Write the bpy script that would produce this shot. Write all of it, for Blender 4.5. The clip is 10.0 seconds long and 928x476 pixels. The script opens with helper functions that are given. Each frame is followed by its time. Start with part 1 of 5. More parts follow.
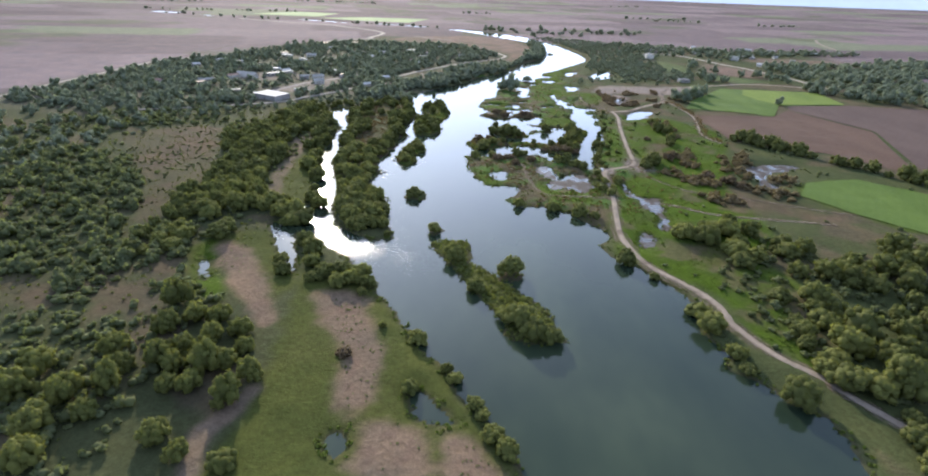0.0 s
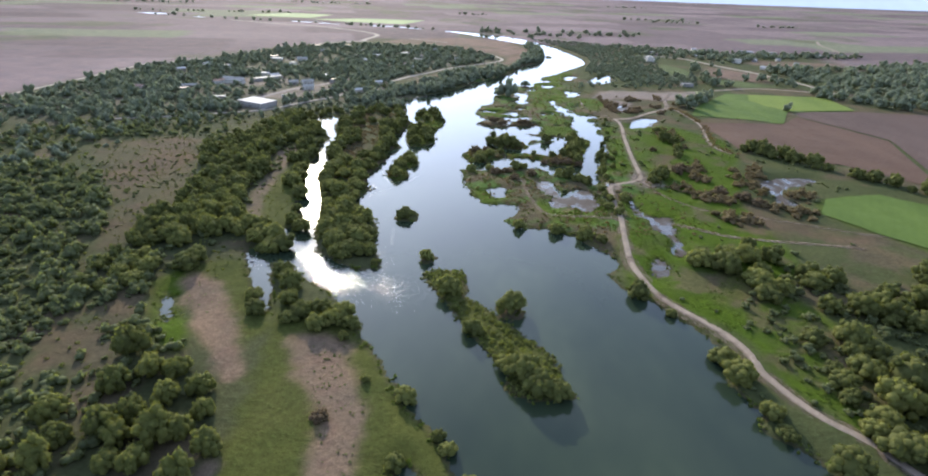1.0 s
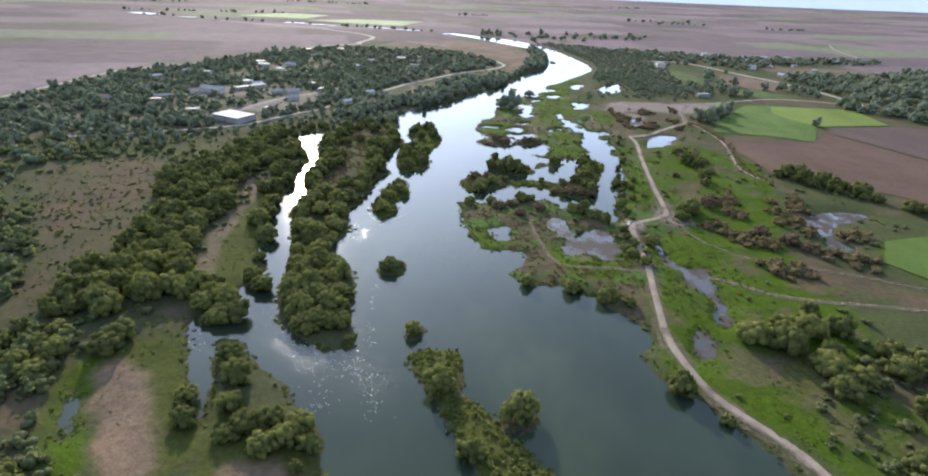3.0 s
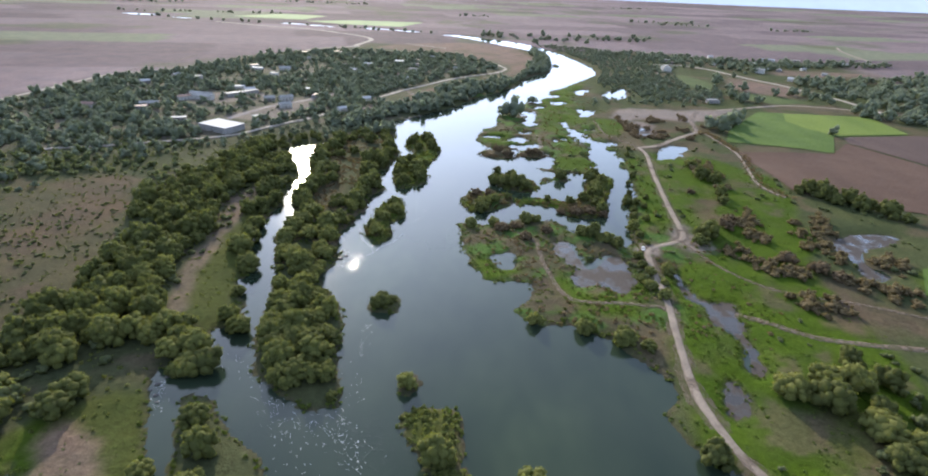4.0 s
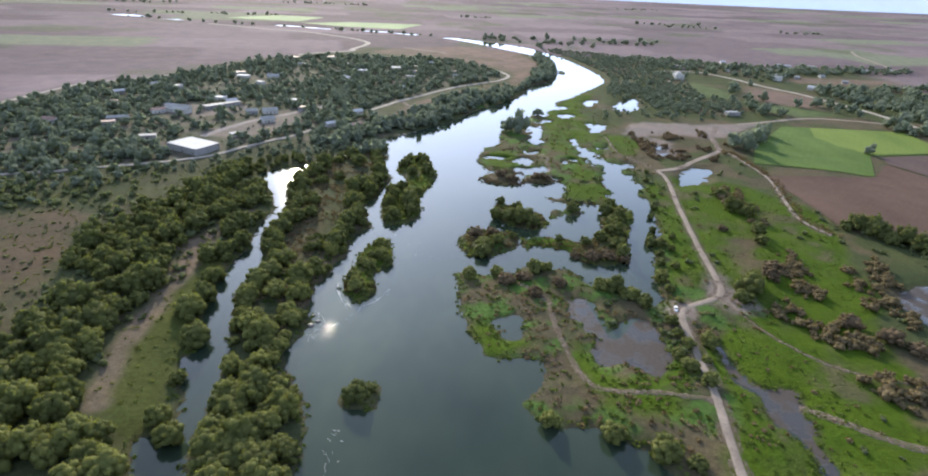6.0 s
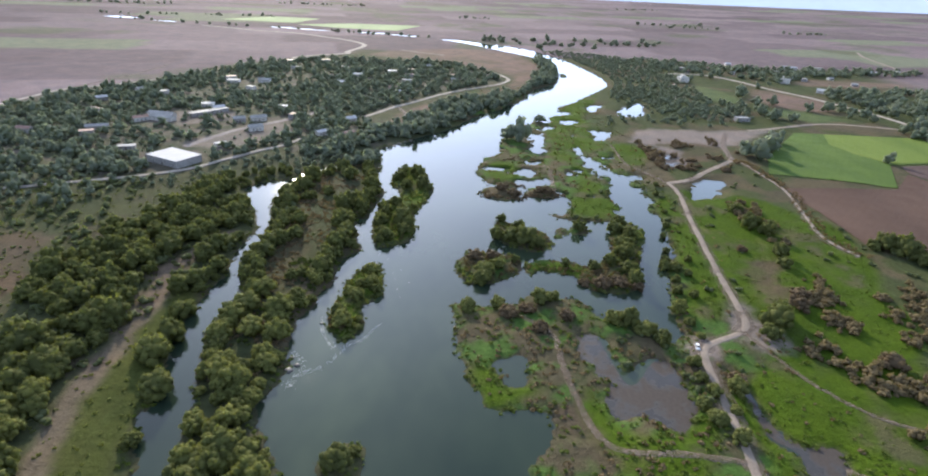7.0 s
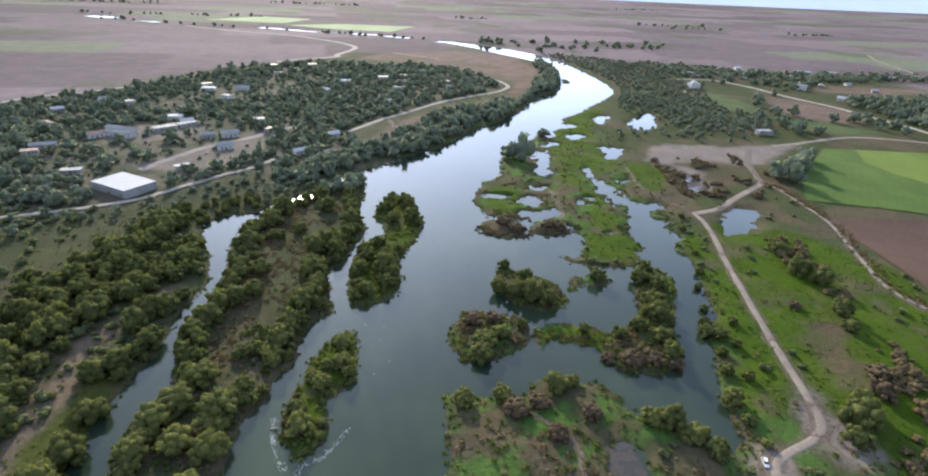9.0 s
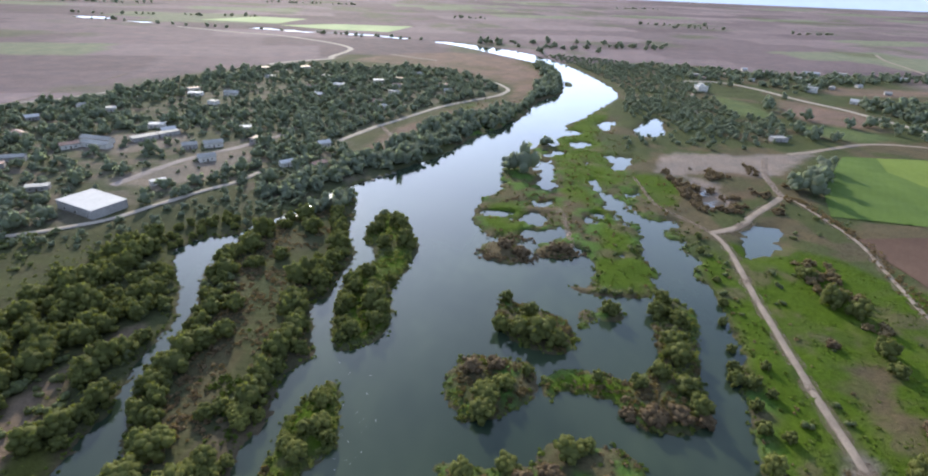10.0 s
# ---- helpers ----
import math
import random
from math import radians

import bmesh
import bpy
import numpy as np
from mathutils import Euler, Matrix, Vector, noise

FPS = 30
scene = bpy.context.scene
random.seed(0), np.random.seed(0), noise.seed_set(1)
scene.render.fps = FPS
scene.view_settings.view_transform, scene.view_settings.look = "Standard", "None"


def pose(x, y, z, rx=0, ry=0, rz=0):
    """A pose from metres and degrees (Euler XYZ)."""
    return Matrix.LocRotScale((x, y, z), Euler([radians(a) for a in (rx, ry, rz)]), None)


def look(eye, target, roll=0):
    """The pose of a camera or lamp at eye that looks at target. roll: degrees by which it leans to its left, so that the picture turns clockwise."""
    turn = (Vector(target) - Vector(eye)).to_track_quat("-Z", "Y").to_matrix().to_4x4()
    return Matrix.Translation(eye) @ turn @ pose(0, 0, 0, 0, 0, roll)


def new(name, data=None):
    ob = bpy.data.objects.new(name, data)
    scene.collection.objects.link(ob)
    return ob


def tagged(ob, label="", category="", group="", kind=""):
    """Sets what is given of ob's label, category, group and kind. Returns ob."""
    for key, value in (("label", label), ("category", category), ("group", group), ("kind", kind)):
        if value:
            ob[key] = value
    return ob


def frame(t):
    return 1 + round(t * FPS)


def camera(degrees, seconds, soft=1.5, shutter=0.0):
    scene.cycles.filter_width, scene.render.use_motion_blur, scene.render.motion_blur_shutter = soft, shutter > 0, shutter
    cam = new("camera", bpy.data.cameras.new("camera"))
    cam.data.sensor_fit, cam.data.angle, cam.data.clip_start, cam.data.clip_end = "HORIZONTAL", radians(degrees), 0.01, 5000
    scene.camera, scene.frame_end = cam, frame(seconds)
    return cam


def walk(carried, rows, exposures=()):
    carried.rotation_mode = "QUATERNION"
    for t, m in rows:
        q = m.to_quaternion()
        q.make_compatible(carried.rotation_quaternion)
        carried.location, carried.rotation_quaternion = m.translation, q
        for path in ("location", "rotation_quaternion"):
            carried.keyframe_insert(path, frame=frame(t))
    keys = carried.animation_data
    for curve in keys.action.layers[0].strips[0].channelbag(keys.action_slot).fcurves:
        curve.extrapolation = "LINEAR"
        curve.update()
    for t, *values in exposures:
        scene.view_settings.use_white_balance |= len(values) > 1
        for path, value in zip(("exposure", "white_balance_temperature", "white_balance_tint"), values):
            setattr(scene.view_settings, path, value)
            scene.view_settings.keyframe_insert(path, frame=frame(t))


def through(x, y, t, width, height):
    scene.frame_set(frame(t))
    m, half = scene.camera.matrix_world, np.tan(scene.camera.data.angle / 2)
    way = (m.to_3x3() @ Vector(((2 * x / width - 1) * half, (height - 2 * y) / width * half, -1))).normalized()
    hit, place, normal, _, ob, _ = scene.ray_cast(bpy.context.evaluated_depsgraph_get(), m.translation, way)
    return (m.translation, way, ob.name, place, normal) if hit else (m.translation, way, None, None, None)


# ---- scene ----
cam = camera(80.1, 10.0, soft=2.0)
PATH = [
    (0, (1.002, -0.978, 119.242), (0.977, 0.829, 118.385), 2.4),
    (0.5, (1.006, 13.47, 119.645), (0.99, 15.278, 118.79), 2.4),
    (1, (0.901, 27.849, 120.072), (0.887, 29.657, 119.216), 2.4),
    (1.5, (0.878, 42.141, 120.369), (0.866, 43.948, 119.512), 2.5),
    (2, (0.929, 56.457, 120.693), (0.915, 58.265, 119.838), 2.5),
    (2.5, (0.898, 70.737, 121.102), (0.885, 72.545, 120.245), 2.6),
    (4, (-0.314, 112.879, 123.655), (-0.327, 114.684, 122.796), 2.7),
    (4.5, (-0.392, 126.008, 124.492), (-0.407, 127.813, 123.632), 2.8),
    (5, (-0.346, 139.313, 125.416), (-0.363, 141.118, 124.555), 2.8),
    (5.5, (-0.305, 152.351, 125.956), (-0.322, 154.156, 125.095), 2.8),
    (7, (-0.31, 191.949, 126.131), (-0.325, 193.755, 125.271), 2.7),
    (7.5, (-0.745, 206.006, 126.082), (-0.757, 207.812, 125.222), 2.6),
    (8, (-1.028, 219.955, 125.96), (-1.038, 221.761, 125.099), 2.7),
    (8.5, (-1.198, 233.891, 125.984), (-1.204, 235.696, 125.122), 2.7),
    (9, (-1.268, 248.291, 126.047), (-1.271, 250.095, 125.185), 2.8),
    (9.5, (-1.296, 262.863, 126.146), (-1.297, 264.667, 125.283), 2.7),
    (10, (-1.279, 277.5, 126.376), (-1.28, 279.303, 125.51), 2.7),
]
walk(cam, [(t, look(eye, target, roll)) for t, eye, target, roll in PATH], exposures=[(0, 0.73, 5750, 16), (10, 0.73, 5750, 16)])

# ---- world, sun ----
HAZE_SUN, HAZE_ALL = 0.95, 0.33
SUN_AZ, SUN_EL = 17.5, 20.0      # degrees left of the way of the walk (+y), and above the horizon
world = bpy.data.worlds.new("sky")
scene.world = world
world.use_nodes = True
wn, wl = world.node_tree.nodes, world.node_tree.links
wn.clear()
w_out, w_bg = wn.new("ShaderNodeOutputWorld"), wn.new("ShaderNodeBackground")
w_sky = wn.new("ShaderNodeTexSky")
w_sky.sky_type, w_sky.sun_disc = "NISHITA", False
w_sky.sun_elevation, w_sky.sun_rotation = radians(SUN_EL), radians(-SUN_AZ)
w_sky.air_density, w_sky.dust_density, w_sky.ozone_density = 1.0, 0.8, 2.0
w_bg.inputs["Strength"].default_value = 0.12
# thin broken cloud over the whole sky, and a pale haze that brightens low down and towards the sun
def w_math(how, a, b=0.0, c=0.0, clamp=False):
    n = wn.new("ShaderNodeMath")
    n.operation, n.use_clamp = how, clamp
    for s_, v in zip(n.inputs, (a, b, c)):
        if isinstance(v, bpy.types.NodeSocket):
            wl.new(v, s_)
        else:
            s_.default_value = v
    return n.outputs[0]


def w_blend(fac, a, b):
    n = wn.new("ShaderNodeMix")
    n.data_type = "RGBA"
    for k, v in (("Factor", fac), ("A", a), ("B", b)):
        if isinstance(v, bpy.types.NodeSocket):
            wl.new(v, n.inputs[k])
        else:
            n.inputs[k].default_value = v
    return n.outputs["Result"]


w_co, w_map, w_no, w_rm = wn.new("ShaderNodeTexCoord"), wn.new("ShaderNodeMapping"), wn.new("ShaderNodeTexNoise"), wn.new("ShaderNodeValToRGB")
w_map.inputs["Scale"].default_value = (1.0, 1.0, 3.0)
w_no.inputs["Scale"].default_value, w_no.inputs["Detail"].default_value = 1.9, 4.0
w_rm.color_ramp.elements[0].position, w_rm.color_ramp.elements[1].position = 0.43, 0.62
wl.new(w_co.outputs["Generated"], w_map.inputs["Vector"])
wl.new(w_map.outputs["Vector"], w_no.inputs["Vector"])
wl.new(w_no.outputs["Fac"], w_rm.inputs["Fac"])
w_sep = wn.new("ShaderNodeSeparateXYZ")
wl.new(w_co.outputs["Generated"], w_sep.inputs[0])
w_dot = w_math("ADD", w_math("MULTIPLY", w_sep.outputs["X"], -math.sin(radians(SUN_AZ))), w_math("MULTIPLY", w_sep.outputs["Y"], math.cos(radians(SUN_AZ))))
w_side = w_math("POWER", w_math("MULTIPLY_ADD", w_dot, 0.5, 0.5, True), 2.5)
w_low = w_math("POWER", w_math("SUBTRACT", 1.0, w_math("ABSOLUTE", w_sep.outputs["Z"]), 0, True), 2.0)
w_haze = w_math("MULTIPLY", w_low, w_math("MULTIPLY_ADD", w_side, HAZE_SUN, HAZE_ALL), 0, True)
w_cloud = w_blend(w_math("MULTIPLY_ADD", w_rm.outputs["Color"], 0.86, 0.04), w_sky.outputs["Color"], (5.0, 5.7, 6.5, 1))
w_near = w_math("ADD", w_math("MULTIPLY", w_dot, math.cos(radians(SUN_EL))), w_math("MULTIPLY", w_sep.outputs["Z"], math.sin(radians(SUN_EL))))
w_glow = w_math("POWER", w_math("MAXIMUM", w_near, 0.0), 15.0)
w_all = w_blend(w_glow, w_blend(w_haze, w_cloud, (14.6, 17.1, 20.9, 1)), (22.5, 24.4, 27.4, 1))
wl.new(w_all, w_bg.inputs["Color"])
wl.new(w_bg.outputs["Background"], w_out.inputs["Surface"])

sun = new("sun", bpy.data.lights.new("sun", "SUN"))
sun.data.energy, sun.data.angle, sun.data.color = 4.8, radians(1.5), (1.0, 0.86, 0.59)
SUN_WAY = Vector((-math.sin(radians(SUN_AZ)) * math.cos(radians(SUN_EL)), math.cos(radians(SUN_AZ)) * math.cos(radians(SUN_EL)), math.sin(radians(SUN_EL))))
sun.matrix_world = look(SUN_WAY * 400, (0, 0, 0))


# ---- materials ----
class Nodes:
    """A short hand for node materials."""

    def __init__(self, name):
        self.mat = bpy.data.materials.new(name)
        self.mat.use_nodes = True
        self.tree = self.mat.node_tree
        self.bsdf = self.tree.nodes["Principled BSDF"]
        self.out = self.tree.nodes["Material Output"]

    def add(self, kind, **inputs):
        n = self.tree.nodes.new(kind)
        for k, v in inputs.items():
            self.put(n.inputs[k.replace("_", " ")], v)
        return n

    def put(self, socket, v):
        if isinstance(v, bpy.types.NodeSocket):
            self.tree.links.new(v, socket)
        else:
            socket.default_value = v

    def place(self, sx=1, sy=1, sz=1, rot=0):
        m = self.add("ShaderNodeMapping", Vector=self.add("ShaderNodeNewGeometry").outputs["Position"])
        m.inputs["Scale"].default_value = (sx, sy, sz)
        m.inputs["Rotation"].default_value = (0, 0, radians(rot))
        return m.outputs["Vector"]

    def noise(self, scale, detail=4, rough=0.6, vector=None, distort=0.0):
        n = self.add("ShaderNodeTexNoise", Vector=vector or self.place(), Scale=scale, Detail=detail, Roughness=rough, Distortion=distort)
        return n.outputs["Fac"]

    def ramp(self, fac, *stops):
        n = self.add("ShaderNodeValToRGB", Fac=fac)
        e = n.color_ramp.elements
        while len(e) < len(stops):
            e.new(0.5)
        for el, (p, c) in zip(e, stops):
            el.position, el.color = p, (*c, 1) if not isinstance(c, (int, float)) else (c, c, c, 1)
        return n.outputs["Color"]

    def mix(self, fac, a, b, how="MIX"):
        n = self.tree.nodes.new("ShaderNodeMix")
        n.data_type, n.blend_type = "RGBA", how
        for s, v in (("Factor", fac), ("A", a), ("B", b)):
            v = (*v, 1) if isinstance(v, tuple) and len(v) == 3 else v
            self.put(n.inputs[s], v)
        return n.outputs["Result"]

    def math(self, how, a, b=0.0):
        n = self.tree.nodes.new("ShaderNodeMath")
        n.operation = how
        self.put(n.inputs[0], a), self.put(n.inputs[1], b)
        return n.outputs[0]

    def bump(self, height, strength, distance):
        self.put(self.bsdf.inputs["Normal"], self.add("ShaderNodeBump", Height=height, Strength=strength, Distance=distance).outputs["Normal"])

    def done(self, colour, rough=0.9, spec=0.2, metal=0.0):
        self.put(self.bsdf.inputs["Base Color"], (*colour, 1) if isinstance(colour, tuple) else colour)
        self.put(self.bsdf.inputs["Roughness"], rough)
        self.put(self.bsdf.inputs["Metallic"], metal)
        self.put(self.bsdf.inputs["Specular IOR Level"], spec)
        return self.mat


def ground_material():
    n = Nodes("earth_and_grass")
    zone = n.add("ShaderNodeVertexColor")
    zone.layer_name = "cover"
    tuft = n.noise(0.55, 5, 0.7)
    fine = n.noise(2.6, 4, 0.65)
    big = n.noise(0.045, 4, 0.6)
    c = n.mix(1.0, zone.outputs["Color"], n.ramp(tuft, (0.30, 0.72), (0.50, 0.98), (0.72, 1.24)), "MULTIPLY")
    c = n.mix(1.0, c, n.ramp(fine, (0.3, 0.82), (0.7, 1.18)), "MULTIPLY")
    c = n.mix(1.0, c, n.ramp(big, (0.3, (0.82, 0.86, 0.84)), (0.7, (1.2, 1.12, 1.02))), "MULTIPLY")
    n.bump(n.math("ADD", tuft, n.math("MULTIPLY", fine, 0.4)), 0.9, 0.5)
    return n.done(c, 0.95, 0.03)


def water_material():
    n = Nodes("river_water")
    swell = n.noise(0.10, 3, 0.5, n.place(1, 0.6, 1, 15))
    ripple = n.noise(0.9, 4, 0.6, n.place(1, 0.55, 1, 10))
    patches = n.ramp(n.noise(0.022, 3, 0.55, n.place(1, 0.5, 1, 8)), (0.38, 0.25), (0.68, 1.0))
    riffle = None
    for cx, cy, rx, ry, force in ((-54, 244, 32, 32, 0.7), (-52, 340, 5, 13, 0.5), (-47, 362, 4, 8, 0.5), (-24, 226, 16, 20, 0.9)):
        m = n.add("ShaderNodeMapping", Vector=n.add("ShaderNodeNewGeometry").outputs["Position"])
        m.inputs["Scale"].default_value, m.inputs["Location"].default_value = (1 / rx, 1 / ry, 0), (-cx / rx, -cy / ry, 0)
        ln = n.add("ShaderNodeVectorMath", Vector=m.outputs["Vector"])
        ln.operation = "LENGTH"
        spot = n.ramp(ln.outputs["Value"], (0.0, force), (1.0, 0.0))
        riffle = spot if riffle is None else n.math("ADD", riffle, spot)
    murk = n.ramp(n.noise(0.014, 4, 0.6, n.place(1, 0.55, 1, 12)), (0.36, (0.016, 0.026, 0.017)), (0.52, (0.025, 0.037, 0.022)), (0.66, (0.040, 0.055, 0.030)))
    h = n.math("ADD", n.math("MULTIPLY", swell, 0.32), n.math("MULTIPLY", n.math("MULTIPLY", ripple, 0.30), patches))
    crest = n.ramp(n.noise(0.8, 4, 0.7, n.place(1, 0.7, 1, 20)), (0.54, 0.0), (0.64, 1.0))
    h = n.math("ADD", h, n.math("MULTIPLY", n.math("MULTIPLY", riffle, crest), n.math("MULTIPLY", n.noise(2.0, 2, 0.6, n.place(1, 0.6, 1, 25)), 1.5)))
    n.bump(h, 0.16, 0.5)
    n.bsdf.inputs["IOR"].default_value = 1.33
    return n.done(murk, n.math("ADD", n.math("MULTIPLY", riffle, 0.03), n.math("ADD", 0.05, n.math("MULTIPLY", patches, 0.05))), 0.5)


def foliage_material(name, dark, mid, light, through=0.22, tint=(1.4, 1.45, 0.7)):
    n = Nodes(name)
    own = n.add("ShaderNodeObjectInfo").outputs["Random"]
    leaf = n.add("ShaderNodeNewGeometry").outputs["Random Per Island"]
    spot = n.noise(0.35, 3, 0.6)
    f = n.math("ADD", n.math("MULTIPLY", leaf, 0.20), n.math("ADD", n.math("MULTIPLY", own, 0.32), n.math("MULTIPLY", spot, 0.52)))
    c = n.ramp(f, (0.12, dark), (0.5, mid), (0.95, light))
    n.bump(n.noise(1.9, 5, 0.7), 0.7, 0.4)
    n.done(c, 0.8, 0.06)
    tr = n.add("ShaderNodeBsdfTranslucent", Color=n.mix(1.0, c, tint, "MULTIPLY"))
    m = n.add("ShaderNodeMixShader", Fac=through)
    n.put(m.inputs[1], n.bsdf.outputs[0]), n.put(m.inputs[2], tr.outputs[0])
    n.put(n.out.inputs["Surface"], m.outputs[0])
    return n.mat


def plain_material(name, colour, rough=0.8, vary=0.25, scale=1.5, spec=0.3, metal=0.0, bump=0.2, depth=0.05):
    n = Nodes(name)
    a, b = n.noise(scale, 5, 0.65), n.noise(scale * 0.12, 4, 0.6)
    c = n.mix(1.0, colour, n.ramp(a, (0.3, 1 - vary), (0.7, 1 + vary)), "MULTIPLY")
    c = n.mix(1.0, c, n.ramp(b, (0.3, 1 - vary), (0.7, 1 + vary)), "MULTIPLY")
    if bump:
        n.bump(a, bump, depth)
    return n.done(c, rough, spec, metal)


def field_material(name, low, high, period, turn, depth=0.35, patch=0.02):
    n = Nodes(name)
    v = n.place(1, 1, 1, turn)
    wave = n.add("ShaderNodeTexWave", Vector=v, Scale=0.314 / period, Distortion=1.5, Detail=3, Detail_Scale=1.0).outputs["Fac"]
    blot = n.noise(patch, 5, 0.65, n.place(1, 0.35, 1, turn))
    fine = n.noise(0.8, 5, 0.7)
    f = n.math("ADD", n.math("MULTIPLY", blot, 0.72), n.math("ADD", n.math("MULTIPLY", wave, 0.025), n.math("MULTIPLY", fine, 0.34)))
    n.bump(n.math("ADD", n.math("MULTIPLY", wave, 0.12), fine), 0.6, depth)
    return n.done(n.ramp(f, (0.32, low), (0.68, high)), 0.95, 0.1)


M_GROUND = ground_material()
M_WATER = water_material()
M_LEAF = foliage_material("willow_leaves", (0.063, 0.070, 0.027), (0.130, 0.140, 0.043), (0.245, 0.240, 0.072), 0.40)
M_LEAF_DRY = foliage_material("dry_brush", (0.076, 0.056, 0.034), (0.140, 0.102, 0.060), (0.215, 0.158, 0.094), 0.3)
M_LEAF_LUSH = foliage_material("lush_herbs", (0.036, 0.055, 0.010), (0.070, 0.096, 0.017), (0.125, 0.152, 0.030))
M_LEAF_SCRUB = foliage_material("scrub_leaves", (0.066, 0.080, 0.042), (0.120, 0.138, 0.068), (0.185, 0.196, 0.096), 0.48)
M_LEAF_BROWN = foliage_material("rusty_bush_leaves", (0.074, 0.060, 0.032), (0.134, 0.104, 0.056), (0.205, 0.160, 0.088), 0.38)
M_LEAF_OLIVE = foliage_material("olive_grass", (0.068, 0.080, 0.026), (0.125, 0.140, 0.044), (0.185, 0.192, 0.066), 0.38)
# far leaves: colour lifted and blued to stand in for aerial haze
M_LEAF_HAZED = foliage_material("distant_leaves", (0.106, 0.126, 0.092), (0.178, 0.202, 0.146), (0.245, 0.268, 0.190), 0.54, (1.1, 1.15, 0.85))
M_BARK = plain_material("bark", (0.09, 0.07, 0.05), 0.9, 0.35, 6)
M_DIRT = plain_material("pale_dirt_road", (0.210, 0.172, 0.136), 0.95, 0.22, 1.2, 0.1)
def track_material(name, colour, cover_):
    """Trodden earth with grass growing through it in patches."""
    n = Nodes(name)
    a, b = n.noise(0.5, 5, 0.7), n.noise(2.5, 4, 0.7)
    n.bump(b, 0.3, 0.1)
    n.done(n.mix(1.0, colour, n.ramp(b, (0.3, 0.75), (0.7, 1.25)), "MULTIPLY"), 0.95, 0.08)
    m = n.add("ShaderNodeMixShader", Fac=n.ramp(n.math("ADD", n.math("MULTIPLY", a, 0.7), n.math("MULTIPLY", b, 0.3)), (cover_ - 0.16, 0.0), (cover_ + 0.14, 1.0)))
    n.put(m.inputs[1], n.bsdf.outputs[0]), n.put(m.inputs[2], n.add("ShaderNodeBsdfTransparent").outputs[0])
    n.put(n.out.inputs["Surface"], m.outputs[0])
    return n.mat


M_TRACK = track_material("worn_earth_track", (0.165, 0.128, 0.098), 0.52)
M_DUST = track_material("dusty_path", (0.185, 0.148, 0.122), 0.58)
M_SHOULDER = track_material("trodden_verge", (0.150, 0.116, 0.088), 0.47)
M_PALE = plain_material("dry_pale_road", (0.30, 0.262, 0.218), 0.95, 0.15, 0.8, 0.1)
M_GRAVEL = plain_material("grey_gravel", (0.19, 0.163, 0.148), 0.95, 0.28, 0.6, 0.1)
M_CROP = field_material("young_green_crop", (0.036, 0.068, 0.011), (0.080, 0.122, 0.021), 5.0, 32)
M_CROP_PALE = field_material("ripening_crop", (0.072, 0.112, 0.016), (0.128, 0.168, 0.028), 5.0, 32)
M_SOIL = field_material("ploughed_red_soil", (0.060, 0.036, 0.025), (0.096, 0.059, 0.041), 4.0, 42)
M_SOIL_DARK = field_material("ploughed_dark_soil", (0.056, 0.037, 0.031), (0.090, 0.061, 0.050), 6.0, 42)
M_FAR_CROP = field_material("far_pale_crop", (0.20, 0.26, 0.12), (0.28, 0.33, 0.16), 9.0, 80)
M_WALL = plain_material("whitewashed_wall", (0.50, 0.47, 0.42), 0.85, 0.12, 1.0)
M_WALL_GREY = plain_material("bare_block_wall", (0.26, 0.245, 0.23), 0.9, 0.18, 1.0)
M_ROOF_WHITE = plain_material("white_sheet_roof", (0.42, 0.41, 0.40), 0.8, 0.08, 0.4, 0.15)
M_ROOF_GREY = plain_material("concrete_roof", (0.27, 0.26, 0.24), 0.8, 0.18, 0.8)
M_ROOF_RED = plain_material("rusty_sheet_roof", (0.26, 0.16, 0.12), 0.7, 0.3, 1.0)
M_GLASS = plain_material("dark_window_glass", (0.02, 0.022, 0.025), 0.1, 0.05, 1.0, 0.5, bump=0)
M_PAINT = plain_material("white_car_paint", (0.78, 0.78, 0.77), 0.25, 0.03, 4, 0.5, bump=0)
M_RUBBER = plain_material("tyre_rubber", (0.02, 0.02, 0.02), 0.8, 0.1, 8, bump=0)
M_CHROME = plain_material("dull_steel", (0.5, 0.5, 0.5), 0.35, 0.05, 8, 0.5, 1.0, bump=0)
M_FOAM_GLINT = plain_material("white_water", (0.58, 0.60, 0.59), 0.5, 0.15, 2.0, 0.4)
M_ROCK = plain_material("wet_rock", (0.10, 0.09, 0.08), 0.5, 0.35, 1.5, bump=0.6, depth=0.2)
# blue tint and emission put the bright horizon haze onto the hills
M_HILL_HAZE = plain_material("far_blue_hills", (0.30, 0.34, 0.42), 1.0, 0.08, 0.01, 0.0, bump=0)
M_HILL_HAZE.node_tree.nodes["Principled BSDF"].inputs["Emission Color"].default_value = (0.31, 0.35, 0.42, 1)
M_HILL_HAZE.node_tree.nodes["Principled BSDF"].inputs["Emission Strength"].default_value = 1.0


def mud_material():
    n = Nodes("shallow_muddy_water")
    wet = n.ramp(n.noise(0.09, 4, 0.6), (0.46, 0.0), (0.56, 1.0))
    silt = n.noise(0.8, 5, 0.65)
    c = n.mix(wet, n.ramp(silt, (0.3, (0.050, 0.041, 0.034)), (0.7, (0.076, 0.062, 0.051))), n.ramp(silt, (0.3, (0.036, 0.033, 0.028)), (0.7, (0.050, 0.044, 0.037))))
    n.bump(silt, 0.12, 0.1)
    return n.done(c, n.ramp(wet, (0.0, 0.7), (1.0, 0.22)), n.math("ADD", 0.08, n.math("MULTIPLY", wet, 0.22)))


